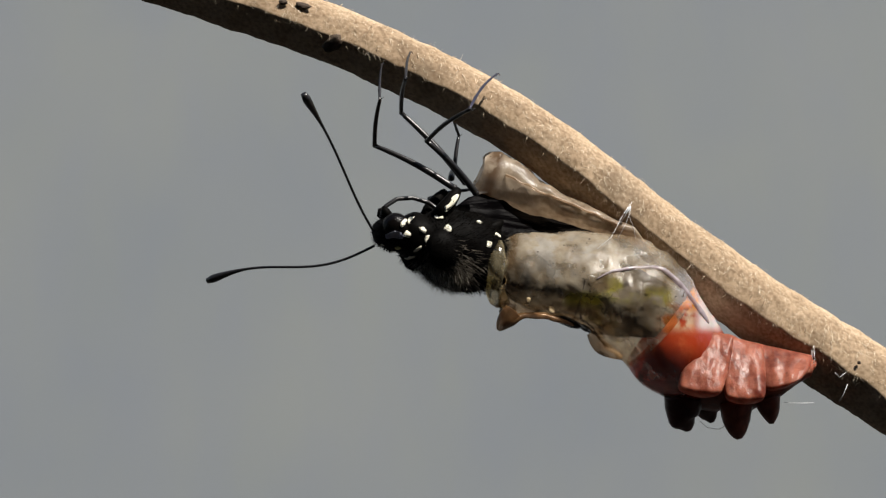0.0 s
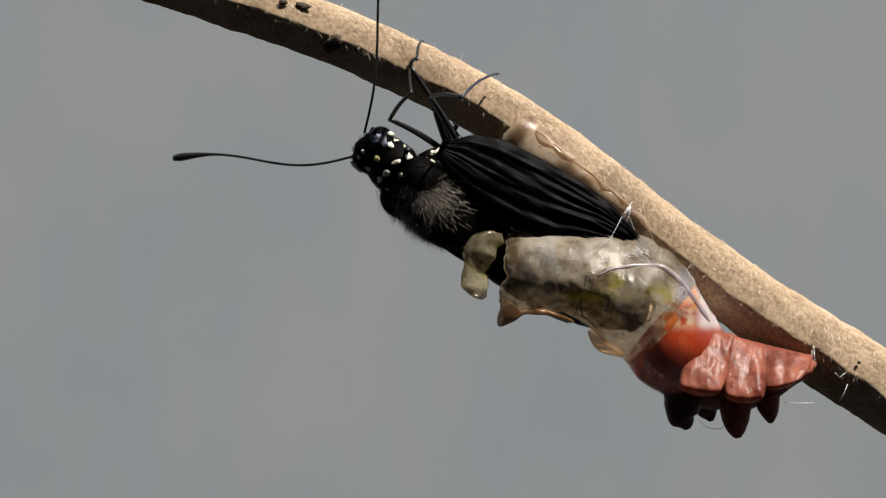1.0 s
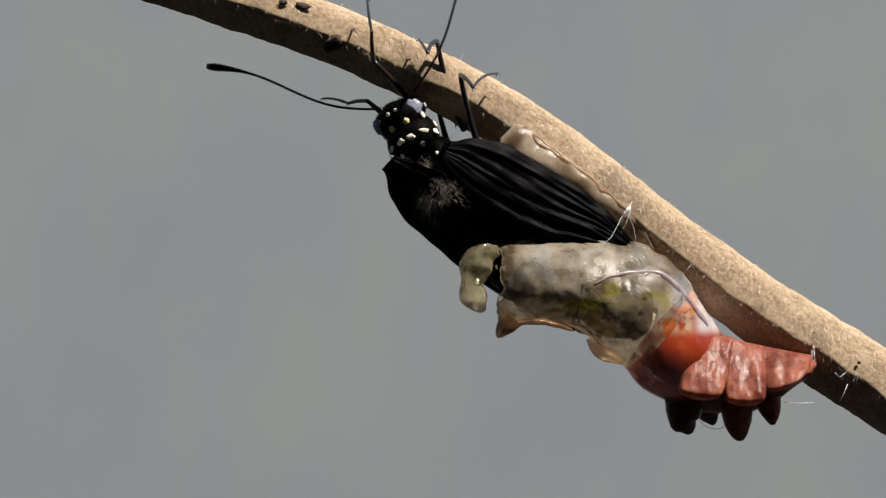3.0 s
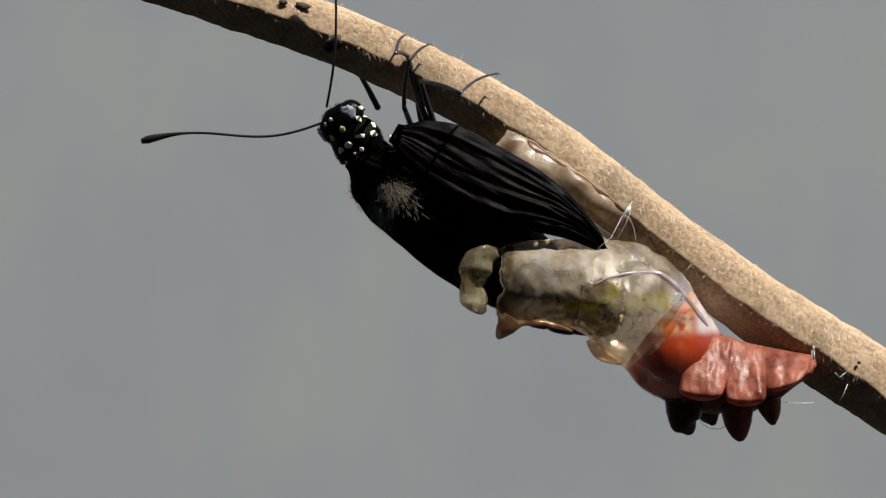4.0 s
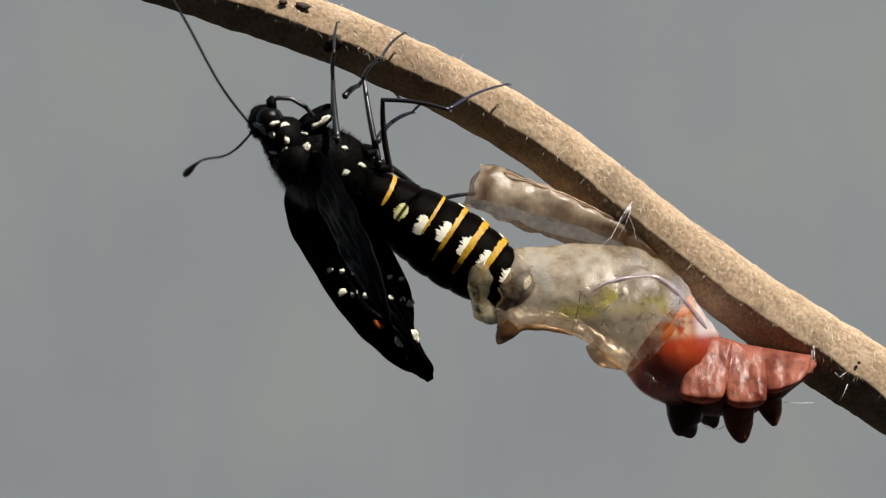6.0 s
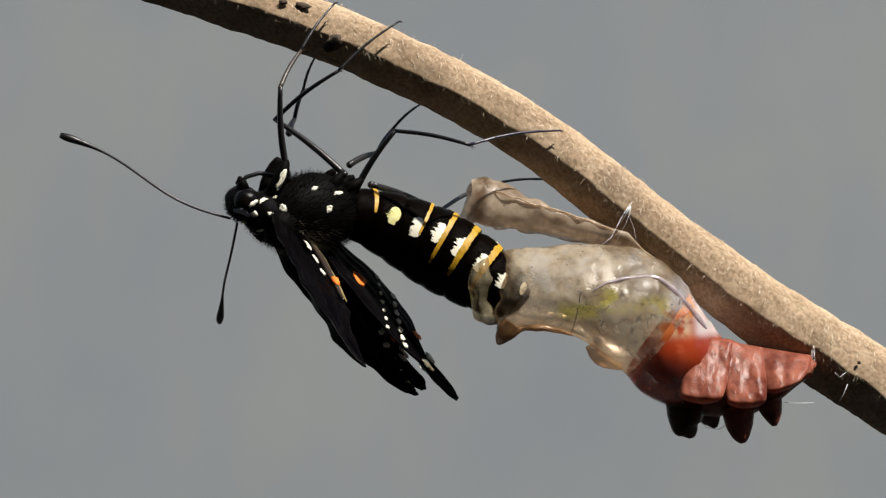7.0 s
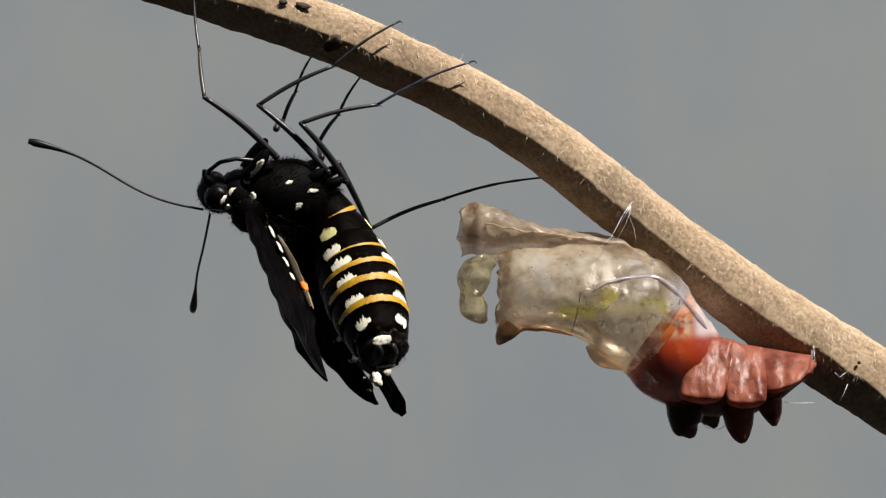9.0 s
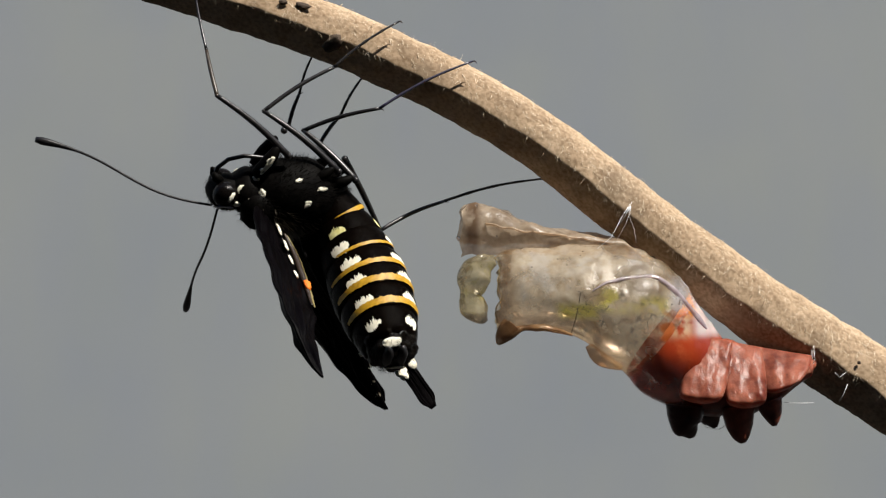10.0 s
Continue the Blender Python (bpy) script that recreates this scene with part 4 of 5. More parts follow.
# ---- how it moves ----
# neck and waist of the thorax, how far the back is turned to the eye (degrees), waist's depth
BODY = glide([
    (0.0, -2.45, 1.30, 5.30, -1.55, 15, 0.8), (0.5, -3.10, 2.90, 4.80, -1.05, 20, 0.8), (1.0, -3.95, 7.05, 3.30, 0.95, 50, 1.5), (1.5, -2.80, 8.95, 3.80, 0.85, 68, 2),
    (2.0, -2.10, 8.80, 3.90, 0.65, 72, 2), (2.5, -1.30, 9.55, 4.20, 0.80, 75, 2), (2.7, -1.45, 9.30, 4.20, 0.80, 75, 2), (3.8, -6.70, 8.55, 1.05, 0.55, 55, 2),
    (4.0, -6.95, 8.55, 0.80, 0.55, 52, 2), (4.5, -6.20, 9.55, 1.05, 1.05, 65, 2), (4.7, -6.45, 13.05, 0.30, 4.80, 72, 2), (5.0, -8.60, 14.05, -1.80, 6.15, 65, 1.8),
    (5.3, -10.60, 13.05, -3.10, 6.45, 40, 1.2), (5.5, -12.45, 13.15, -4.60, 7.45, 10, 0.3), (5.7, -13.45, 11.80, -5.80, 5.95, 0, 0),
    (6.8, -16.10, 3.55, -7.49, 3.40, -10, 0), (7.0, -16.45, 2.85, -7.60, 3.40, -10, 0), (7.2, -17.20, 3.20, -7.98, 3.60, -10, 0), (7.5, -16.80, 3.20, -7.49, 3.65, -10, 0), (7.8, -19.35, 5.29, -10.75, 2.86, -15, 0),
    (8.0, -20.46, 5.92, -11.57, 3.97, -20, 0), (8.5, -19.35, 5.04, -10.02, 4.17, -25, 0), (9.0, -18.76, 4.95, -9.43, 4.07, -25, 0), (10.0, -17.99, 5.24, -8.75, 4.17, -25, 0)])
FACE = glide([
    (0.0, -4.45, 1.45), (0.5, -4.70, 3.65), (1.0, -6.10, 8.55), (1.5, -4.35, 10.95), (2.0, -3.10, 10.95), (2.5, -2.30, 12.05), (2.7, -2.45, 11.80), (3.8, -8.80, 10.95), (4.0, -8.95, 11.05), (4.5, -8.10, 12.15),
    (4.7, -7.20, 15.80), (5.0, -9.45, 16.65), (5.3, -12.20, 15.15), (5.5, -13.60, 15.15), (5.7, -14.70, 13.65), (6.8, -17.20, 4.75), (7.0, -17.55, 3.95), (7.2, -18.30, 4.05), (7.5, -17.90, 3.90), (7.8, -20.35, 6.00),
    (8.0, -21.20, 6.68), (8.5, -20.45, 5.13), (9.0, -19.92, 4.89), (10.0, -19.19, 5.13)])
FEELER_L = glide([
    (0.0, -6.05, 0.30, -21.20, -2.95), (0.3, -6.10, 0.80, -20.80, -2.95), (0.5, -6.45, 2.70, -21.55, -0.45), (0.6, -6.60, 3.80, -21.30, 2.65), (0.9, -7.60, 7.80, -23.30, 8.95), (1.0, -7.95, 8.20, -24.20, 7.95),
    (1.5, -6.60, 11.75, -23.60, 12.55), (2.0, -5.60, 11.65, -22.20, 14.95), (2.5, -4.60, 12.90, -20.95, 16.90), (2.7, -4.60, 12.80, -20.70, 17.15), (3.8, -10.30, 11.15, -25.90, 10.30), (4.0, -10.60, 11.20, -26.95, 9.45),
    (4.5, -10.10, 12.45, -27.05, 12.05), (4.7, -9.10, 17.30, -25.10, 19.20), (5.0, -11.10, 17.80, -25.20, 20.70), (5.3, -13.70, 15.85, -26.45, 15.30), (5.5, -15.30, 15.05, -24.85, 13.05), (5.7, -16.10, 13.15, -24.05, 10.55),
    (6.8, -18.37, 3.34, -21.29, -4.67), (7.0, -18.20, 2.30, -20.05, -6.70), (7.2, -19.25, 2.71, -22.31, -6.38), (7.5, -18.86, 2.37, -21.34, -7.59), (7.8, -21.53, 4.80, -25.42, -2.10), (8.0, -22.41, 5.53, -25.96, -0.98),
    (8.5, -21.19, 3.68, -22.41, -4.67), (9.0, -20.61, 3.10, -22.41, -5.74), (10.0, -19.98, 3.49, -23.09, -5.74)])
FEELER_R = glide([
    (0.0, -6.20, 1.65, -11.70, 12.95), (0.3, -6.30, 2.05, -11.20, 13.55), (0.5, -6.55, 4.05, -11.10, 17.05), (0.6, -6.70, 5.05, -9.20, 17.55), (0.9, -6.95, 9.80, -5.95, 25.05), (1.0, -6.95, 10.30, -5.10, 26.05),
    (1.5, -5.15, 13.15, -0.80, 29.05), (2.0, -3.20, 13.55, 5.65, 27.05), (2.5, -1.45, 14.30, 7.70, 27.80), (2.7, -1.35, 14.30, 7.30, 28.05), (3.8, -9.70, 12.05, -9.20, 28.55), (4.0, -10.30, 12.55, -9.00, 28.55),
    (4.5, -8.85, 14.05, -4.45, 29.55), (4.7, -8.35, 18.30, -3.20, 33.55), (5.0, -10.70, 19.05, -7.70, 34.55), (5.3, -13.60, 16.80, -15.70, 32.30), (5.5, -15.60, 15.55, -18.70, 31.05), (5.7, -16.20, 13.90, -21.95, 28.55),
    (6.8, -18.86, 3.83, -32.95, 12.67), (7.0, -18.80, 2.70, -33.85, 10.15), (7.2, -19.64, 3.10, -34.65, 10.87), (7.5, -19.35, 2.71, -34.90, 9.22), (7.8, -21.78, 5.33, -35.53, 14.66), (8.0, -22.75, 6.02, -36.50, 15.25),
    (8.5, -21.68, 3.97, -37.47, 11.17), (9.0, -21.19, 3.49, -37.13, 9.81), (10.0, -20.46, 3.88, -36.16, 9.81)])
TAIL = glide([
    (0.0, 18.60, -5.30), (1.0, 17.20, -5.10), (2.7, 17.30, -5.70), (4.0, 15.20, -5.70), (4.5, 14.40, -5.60), (5.0, 11.05, -4.45), (5.3, 10.05, -3.95), (5.5, 8.20, -3.45), (5.7, 6.55, -3.20),
    (6.8, 5.00, -3.40), (7.0, 4.90, -3.45), (7.2, 4.50, -3.50), (7.5, 4.50, -3.30), (7.6, 4.80, -2.60), (7.8, 0.19, -5.89), (8.0, -3.35, -6.25), (8.5, -5.89, -9.83), (9.0, -5.06, -9.92), (10.0, -4.19, -10.12)])
TAIL_ROLL = glide([(0, 65), (1.0, 40), (2.5, 15), (4.5, 15), (5.0, 0), (5.3, -30), (5.5, -62), (5.7, -45), (6.8, -18), (7.6, -10), (8.0, 0), (10, 0)])
BEND = glide([(0, 5.0, 1.2, 0), (5.7, 5.0, 1.2, 0), (6.8, 5.0, 1.2, 0.9), (7.6, 5.0, 1.2, 0.9), (8.0, 3.6, 1.4, 2.5), (8.5, 3.2, 1.6, 4.5), (10, 3.2, 1.6, 4.5)])
TAIL_DEPTH = glide([(0, 0), (7.6, 0), (8.0, -3.5), (8.5, -9.5), (10, -9.5)])

# root, tip, depth of the root, side of depth on which the tip lies, turn of the plate about its length
FORE_L = glide([(0.0, -0.45, -0.20, 17.30, -5.45, 0.0, 0.6, 55), (0.5, -1.45, 0.80, 16.30, -5.20, 0.0, 0.6, 55), (1.0, -3.45, 5.55, 12.80, -5.45, -0.8, 0.5, 40), (1.5, -4.40, 7.05, 10.90, -5.45, -1, 0.6, 30), (2.5, -4.20, 7.65, 11.20, -5.70, -1, 0.5, 26),
    (2.7, -4.20, 7.65, 11.40, -5.70, -1, 0.5, 30), (3.8, -8.00, 7.90, 8.05, -5.20, -1, 0.5, 25), (4.0, -8.10, 7.95, 7.80, -5.20, -1, 0.5, 25), (4.5, -8.25, 8.95, 7.30, -5.20, -1, 0.4, 25), (4.6, -7.70, 9.80, 1.55, -6.45, -0.8, 0.4, 0),
    (4.7, -7.95, 10.30, -1.35, -10.85, -0.5, 0.3, 0), (5.0, -9.50, 11.05, -3.00, -10.30, 0, 0.3, 0), (5.3, -11.20, 10.80, -2.85, -9.85, 0.5, 0.4, 0), (5.5, -11.95, 10.05, -2.30, -9.95, 1.5, 0.4, 0),
    (5.7, -12.95, 9.05, -1.95, -10.70, 1.5, 0.4, 10), (6.8, -13.90, 2.37, -2.49, -11.96, 2.0, 0.7, 40), (7.2, -14.88, 2.37, -2.73, -12.69, 2, 0.7, 40), (7.5, -14.39, 2.37, -1.51, -11.72, 2, 0.7, 40),
    (7.8, -17.31, 3.34, -9.05, -14.15, 2, 0.7, 40), (8.0, -17.79, 3.59, -9.77, -13.91, 2, 0.7, 40), (8.5, -16.82, 2.86, -7.34, -12.94, 2, 0.7, 40), (9.0, -16.09, 2.86, -6.13, -13.18, 2, 0.7, 40),
    (10.0, -15.12, 2.86, -5.16, -13.81, 2, 0.7, 40)])
HIND_L = glide([
    (0.0, 0.80, -0.95, 17.30, -5.95, 0.8, 0.8, 50), (1.0, -2.20, 3.55, 14.30, -5.20, 0.3, 0.5, 40), (2.7, -1.20, 5.55, 13.80, -5.95, 0.3, 0.5, 10), (3.8, -4.70, 5.55, 9.80, -5.95, 0.3, 0.5, 10),
    (4.5, -4.70, 6.55, 9.30, -5.95, 0.3, 0.4, 10), (4.7, -6.70, 9.05, -0.70, -9.95, 0.8, 0.4, 65), (5.0, -7.90, 9.40, -0.10, -10.60, 1.0, 0.3, 65), (5.3, -9.70, 9.05, -1.45, -10.70, 1.5, 0.4, 60),
    (5.5, -10.45, 9.05, -2.20, -9.95, 1.5, 0.4, 20), (5.7, -11.70, 8.05, -1.60, -11.05, 1.6, 0.4, 30), (6.8, -12.93, 1.64, -1.27, -12.21, 1.6, 1, 40), (7.2, -13.90, 1.64, -1.51, -13.18, 1.6, 1, 40),
    (7.5, -13.42, 1.64, -0.30, -11.96, 1.6, 1, 40), (7.8, -16.33, 2.61, -8.07, -14.64, 1.6, 1, 40), (8.0, -16.82, 3.10, -8.80, -14.39, 1.6, 1, 40), (8.5, -16.33, 2.61, -7.10, -12.94, 1.6, 1, 50),
    (9.0, -15.61, 2.61, -6.13, -13.18, 1.6, 1, 50), (10.0, -14.88, 2.61, -5.06, -13.81, 1.6, 1, 50)])
FORE_R = glide([(0.0, 0.30, 2.65, 19.40, -0.20, -1.2, 0.5, 20), (0.5, 0.05, 3.75, 19.05, -0.20, -1.2, 0.5, 15), (1.0, -0.30, 8.95, 18.30, -1.45, -1.8, 0.5, 5), (1.5, 0.05, 8.30, 18.30, -2.35, -1.8, 0.5, 5),
    (2.7, 0.55, 8.45, 18.30, -2.55, -1.8, 0.5, 5), (3.8, -4.20, 10.30, 15.30, -0.70, -1.8, 0.4, 5), (4.0, -4.40, 10.30, 15.05, -0.70, -1.8, 0.4, 5), (4.5, -5.10, 10.30, 14.30, -0.45, -1.8, 0.4, 0),
    (4.7, -5.60, 11.15, 13.05, 0.05, -3, 0.2, 0), (5.0, -6.20, 11.30, 10.85, 1.25, -3.2, 0.35, 0), (5.3, -7.20, 10.80, 9.30, 0.55, -3.2, 0.4, 0), (5.4, -8.10, 11.30, 3.80, -2.95, -3.2, 0.4, 0), (5.5, -9.70, 11.45, -4.05, -2.85, -3.4, -0.9, -28),
    (5.7, -11.20, 10.30, -4.20, -4.70, -3.4, -0.9, -35), (6.8, -13.66, 3.34, -7.49, -8.31, -2.8, -0.9, -113), (7.2, -14.63, 3.10, -7.33, -9.97, -2.8, -0.9, -113), (7.5, -14.15, 3.34, -5.33, -9.31, -2.8, -0.9, -113),
    (7.8, -17.55, 4.31, -11.38, -11.91, -2.8, -0.9, -113), (8.0, -18.03, 4.56, -13.01, -10.79, -2.8, -0.9, -113), (8.5, -17.31, 3.34, -11.69, -10.50, -2.8, -0.9, -113), (9.0, -16.53, 3.34, -10.73, -10.50, -2.8, -0.9, -113),
    (10.0, -15.75, 3.59, -11.05, -10.12, -2.8, -0.9, -113)])
HIND_R = glide([(0.0, 0.80, 0.55, 18.80, -6.45, -0.6, 0.5, 40), (1.0, 0.30, 5.55, 16.30, -4.95, -1.2, 0.5, 15), (2.7, 0.80, 5.55, 15.80, -5.95, -1.4, 0.5, 10), (3.8, -0.60, 6.45, 13.90, -6.05, -1.4, 0.5, 0),
    (4.5, -1.30, 6.15, 13.20, -5.85, -1.4, 0.4, 0), (4.7, -3.45, 8.30, 10.55, -6.05, -1.6, 0.2, 0), (5.0, -4.70, 8.80, 9.15, -5.55, -1.6, 0.2, 0), (5.3, -6.95, 9.05, 6.80, -4.95, -1.6, 0.2, 0), (5.4, -7.70, 9.05, 3.80, -5.95, -1.6, 0.2, 0),
    (5.5, -9.20, 9.30, -2.20, -9.95, -0.6, 0.2, 38), (5.7, -10.45, 8.30, -1.60, -11.20, -0.6, 0.2, 30), (6.8, -11.72, 2.61, 0.60, -13.10, -0.8, 0.3, -112), (7.0, -11.90, 2.45, 1.00, -12.95, -0.8, 0.3, -112), (7.2, -12.45, 2.61, 0.04, -14.15, -0.8, 0.3, -112),
    (7.5, -11.96, 2.86, 1.30, -12.94, -0.8, 0.3, -112), (7.8, -15.12, 3.10, -6.62, -15.61, -0.8, 0.3, -112), (8.0, -15.85, 3.59, -7.59, -15.61, -0.8, 0.3, -112), (8.5, -14.39, 2.86, -4.77, -14.30, -0.5, 0.6, -145),
    (9.0, -13.66, 2.86, -3.55, -14.49, -0.5, 0.6, -145), (10.0, -12.69, 2.86, -0.54, -14.39, -0.5, 0.6, -145)])

# hip, knee, ankle and foot of each leg
LEGS = {
    "hind_far": (2.0, 1, [
        (0.0, 7.30, 4.45, 10.05, 5.20, 13.30, 3.80, 15.40, 2.45), (1.0, 7.80, 5.55, 10.05, 5.30, 13.30, 3.80, 15.40, 2.45), (3.8, 4.80, 7.05, 7.80, 8.55, 11.30, 5.55, 14.80, 2.45),
        (4.7, 0.80, 10.05, 2.30, 10.95, 5.80, 7.55, 10.05, 5.55), (5.5, -2.20, 8.80, 0.90, 10.50, 4.80, 7.80, 10.05, 4.55), (5.7, -4.20, 6.05, -1.20, 4.80, 3.30, 4.80, 10.05, 4.20),
        (6.8, -4.19, 5.29, -0.30, 3.20, 4.07, 5.53, 9.90, 6.11), (7.5, -4.67, 5.29, -1.17, 3.59, 3.10, 5.77, 9.66, 6.11), (7.8, -7.59, 5.29, -4.43, 2.03, 0.19, 4.17, 8.93, 6.36),
        (8.5, -8.56, 5.77, -6.71, 1.88, -0.06, 4.46, 8.93, 6.40), (10.0, -7.10, 5.53, -5.55, 1.64, 0.19, 4.27, 9.03, 6.26)]),
    "hind_near": (-1.5, -1, [
        (0.0, 3.30, 4.55, -1.45, 9.55, 2.30, 12.30, 4.80, 15.55), (0.5, 3.30, 5.30, -0.95, 10.15, 2.30, 12.45, 4.80, 15.55), (1.0, 1.05, 9.55, -1.10, 13.45, 1.70, 13.45, 4.80, 15.55),
        (1.5, 1.40, 9.55, 0.55, 13.80, 2.05, 13.55, 4.80, 15.55), (2.0, 1.70, 9.55, 1.55, 15.65, 2.70, 14.45, 4.80, 15.55), (2.5, 2.05, 9.80, 2.20, 15.55, 2.90, 14.45, 4.80, 15.55), (2.7, 2.05, 9.80, 2.20, 15.55, 2.90, 14.45, 4.80, 15.55),
        (3.8, -1.20, 11.80, -1.80, 14.65, 1.55, 13.80, 4.80, 15.55), (4.0, -1.10, 11.80, -1.95, 14.80, 1.55, 13.80, 4.80, 15.55), (4.5, -0.30, 10.95, -0.95, 15.40, 1.80, 14.05, 4.80, 15.55), (4.7, -2.20, 12.55, -3.45, 14.30, 0.80, 13.80, 4.80, 15.55),
        (5.0, -3.45, 12.55, -5.95, 14.80, 0.05, 13.95, 4.80, 15.55), (5.3, -4.20, 12.05, -5.45, 15.80, 0.05, 14.15, 4.80, 15.55), (5.5, -4.60, 11.80, -5.60, 16.15, 0.05, 14.30, 4.80, 15.55), (5.7, -4.95, 10.30, -5.60, 14.45, 0.05, 13.65, 4.80, 15.55),
        (6.8, -5.16, 6.02, -4.19, 10.87, 2.37, 9.32, 10.39, 10.49), (7.2, -6.13, 6.02, -4.43, 10.10, 2.13, 9.17, 10.39, 10.49), (7.5, -6.13, 6.74, -7.10, 9.66, -2.24, 10.39, 3.10, 10.15),
        (7.8, -9.53, 5.29, -7.10, 4.80, -4.67, 2.61, -2.24, 0.43), (8.0, -10.99, 6.74, -6.37, 6.89, -2.73, 3.83, 0.19, -1.27), (8.3, -9.05, 6.26, -10.50, 10.15, -8.56, 13.79, -6.37, 16.71), (8.5, -8.56, 6.02, -12.93, 11.60, -10.99, 15.25, -9.53, 18.65),
        (8.8, -7.59, 6.02, -12.59, 11.12, -5.89, 12.72, 2.62, 16.71), (9.0, -7.59, 6.02, -12.59, 11.12, -5.89, 12.72, 2.62, 16.61), (10.0, -7.10, 6.02, -12.35, 10.49, -5.64, 12.43, 2.62, 16.61)]),
    "mid_near": (-1.2, -1, [
        (0.0, -0.45, 6.15, -3.70, 12.05, -3.30, 15.05, -2.90, 17.45), (0.5, 0.30, 6.55, -2.55, 12.30, -2.20, 15.55, -1.90, 18.45), (1.0, -0.80, 9.80, -2.90, 16.15, -2.30, 16.80, -1.90, 18.45), (1.5, -0.30, 10.55, -1.95, 16.80, -2.20, 17.30, -1.80, 18.45),
        (2.0, -0.20, 11.30, -0.70, 18.15, -1.70, 17.45, -1.95, 18.45), (2.5, 0.30, 13.05, 0.05, 18.45, -1.45, 17.20, -1.95, 18.45), (2.7, 0.30, 13.05, 0.05, 18.45, -1.45, 17.20, -1.95, 18.45), (3.8, -3.20, 12.55, -3.10, 17.80, -0.95, 18.15, -3.45, 18.95),
        (4.0, -3.30, 12.45, -3.10, 17.05, -4.20, 17.30, -3.45, 18.95), (4.5, -3.60, 14.05, -3.40, 17.55, -3.95, 18.05, -3.45, 18.95), (4.7, -4.20, 14.55, -4.70, 16.55, -3.95, 17.55, -3.45, 18.95), (5.0, -4.70, 14.55, -4.70, 16.55, -4.10, 17.55, -3.30, 18.95),
        (5.5, -5.45, 14.05, -5.60, 16.15, -4.70, 17.55, -3.30, 18.95), (5.7, -6.20, 12.55, -5.60, 16.15, -4.70, 17.30, -3.30, 18.95), (6.8, -8.07, 7.23, -14.39, 11.12, -9.29, 15.73, -3.94, 20.11), (7.2, -9.29, 7.23, -15.12, 11.85, -9.29, 15.73, -3.94, 20.11),
        (7.5, -9.05, 7.47, -15.27, 11.94, -9.29, 15.73, -3.94, 20.11), (7.8, -11.23, 6.99, -15.99, 12.33, -9.77, 15.98, -3.94, 20.11), (8.0, -12.20, 7.47, -16.58, 13.16, -9.92, 16.12, -3.94, 20.11),
        (8.5, -11.72, 7.38, -16.48, 12.91, -9.92, 16.12, -3.94, 20.11), (9.0, -11.38, 7.38, -16.33, 12.72, -9.82, 16.12, -3.94, 20.11), (10.0, -10.26, 7.23, -15.85, 12.19, -9.73, 16.02, -3.94, 20.11)]),
    "fore_near": (-0.8, -1, [
        (0.0, -1.95, 5.55, -6.05, 9.15, -5.60, 13.05, -5.40, 16.45), (0.5, -1.60, 6.45, -6.45, 7.80, -5.30, 12.05, -4.70, 15.80), (1.0, -4.20, 11.30, -4.70, 11.45, -2.80, 13.80, -2.95, 16.05), (1.5, -2.45, 12.55, -4.20, 13.55, -3.10, 15.05, -2.95, 17.05),
        (2.0, -3.10, 14.15, -6.00, 19.15, -6.20, 21.05, -6.45, 24.05), (2.5, -3.20, 14.05, -6.45, 17.30, -6.95, 20.05, -7.45, 23.05), (2.7, -3.20, 14.05, -6.45, 17.30, -6.95, 20.05, -7.45, 23.05), (3.8, -6.70, 12.55, -3.95, 12.80, -3.10, 15.05, -1.95, 17.80),
        (4.0, -6.70, 12.30, -3.45, 12.55, -3.00, 16.55, -1.20, 18.15), (4.5, -4.70, 13.55, -3.40, 14.55, -3.40, 19.55, -3.10, 22.55), (4.7, -5.20, 15.05, -1.95, 15.55, -1.20, 16.55, 0.80, 18.05), (5.0, -6.20, 15.05, -2.70, 15.55, -1.95, 16.55, -1.20, 18.55),
        (5.3, -7.20, 13.80, -5.60, 15.80, -5.20, 19.55, 0.30, 17.80), (5.5, -7.20, 13.80, -4.70, 14.55, -4.70, 16.05, -3.95, 17.55), (5.7, -8.70, 12.80, -7.20, 15.05, -7.80, 17.05, -9.20, 19.05), (6.8, -10.99, 8.44, -14.24, 14.52, -12.45, 17.68, -9.53, 21.81),
        (7.0, -11.72, 8.20, -14.40, 14.30, -12.55, 17.60, -9.53, 21.81), (7.2, -12.69, 8.69, -18.37, 12.72, -20.12, 16.71, -21.10, 20.59), (7.5, -12.45, 8.69, -18.52, 13.06, -19.83, 16.71, -20.85, 20.69), (7.8, -15.12, 10.39, -19.35, 15.49, -20.32, 18.65, -20.95, 22.54),
        (8.0, -15.75, 10.78, -21.78, 13.79, -22.07, 17.68, -22.17, 22.54), (8.5, -15.85, 10.39, -21.92, 13.21, -22.07, 17.68, -22.17, 22.54), (9.0, -15.27, 10.39, -21.10, 13.40, -21.58, 17.68, -22.07, 22.54), (10.0, -14.39, 10.39, -19.98, 13.55, -20.95, 17.68, -21.92, 22.54)]),
    "fore_far": (2.5, 1, [
        (0.0, -1.20, 4.05, 1.05, 7.05, 1.40, 10.05, 0.80, 11.80), (0.5, -0.95, 4.80, 1.20, 7.05, 1.40, 10.05, 0.90, 11.80), (1.0, 0.30, 9.55, 1.20, 10.80, 0.80, 11.80, -0.70, 13.55), (1.5, -4.20, 11.30, -4.70, 12.05, -3.20, 13.55, -2.95, 15.55),
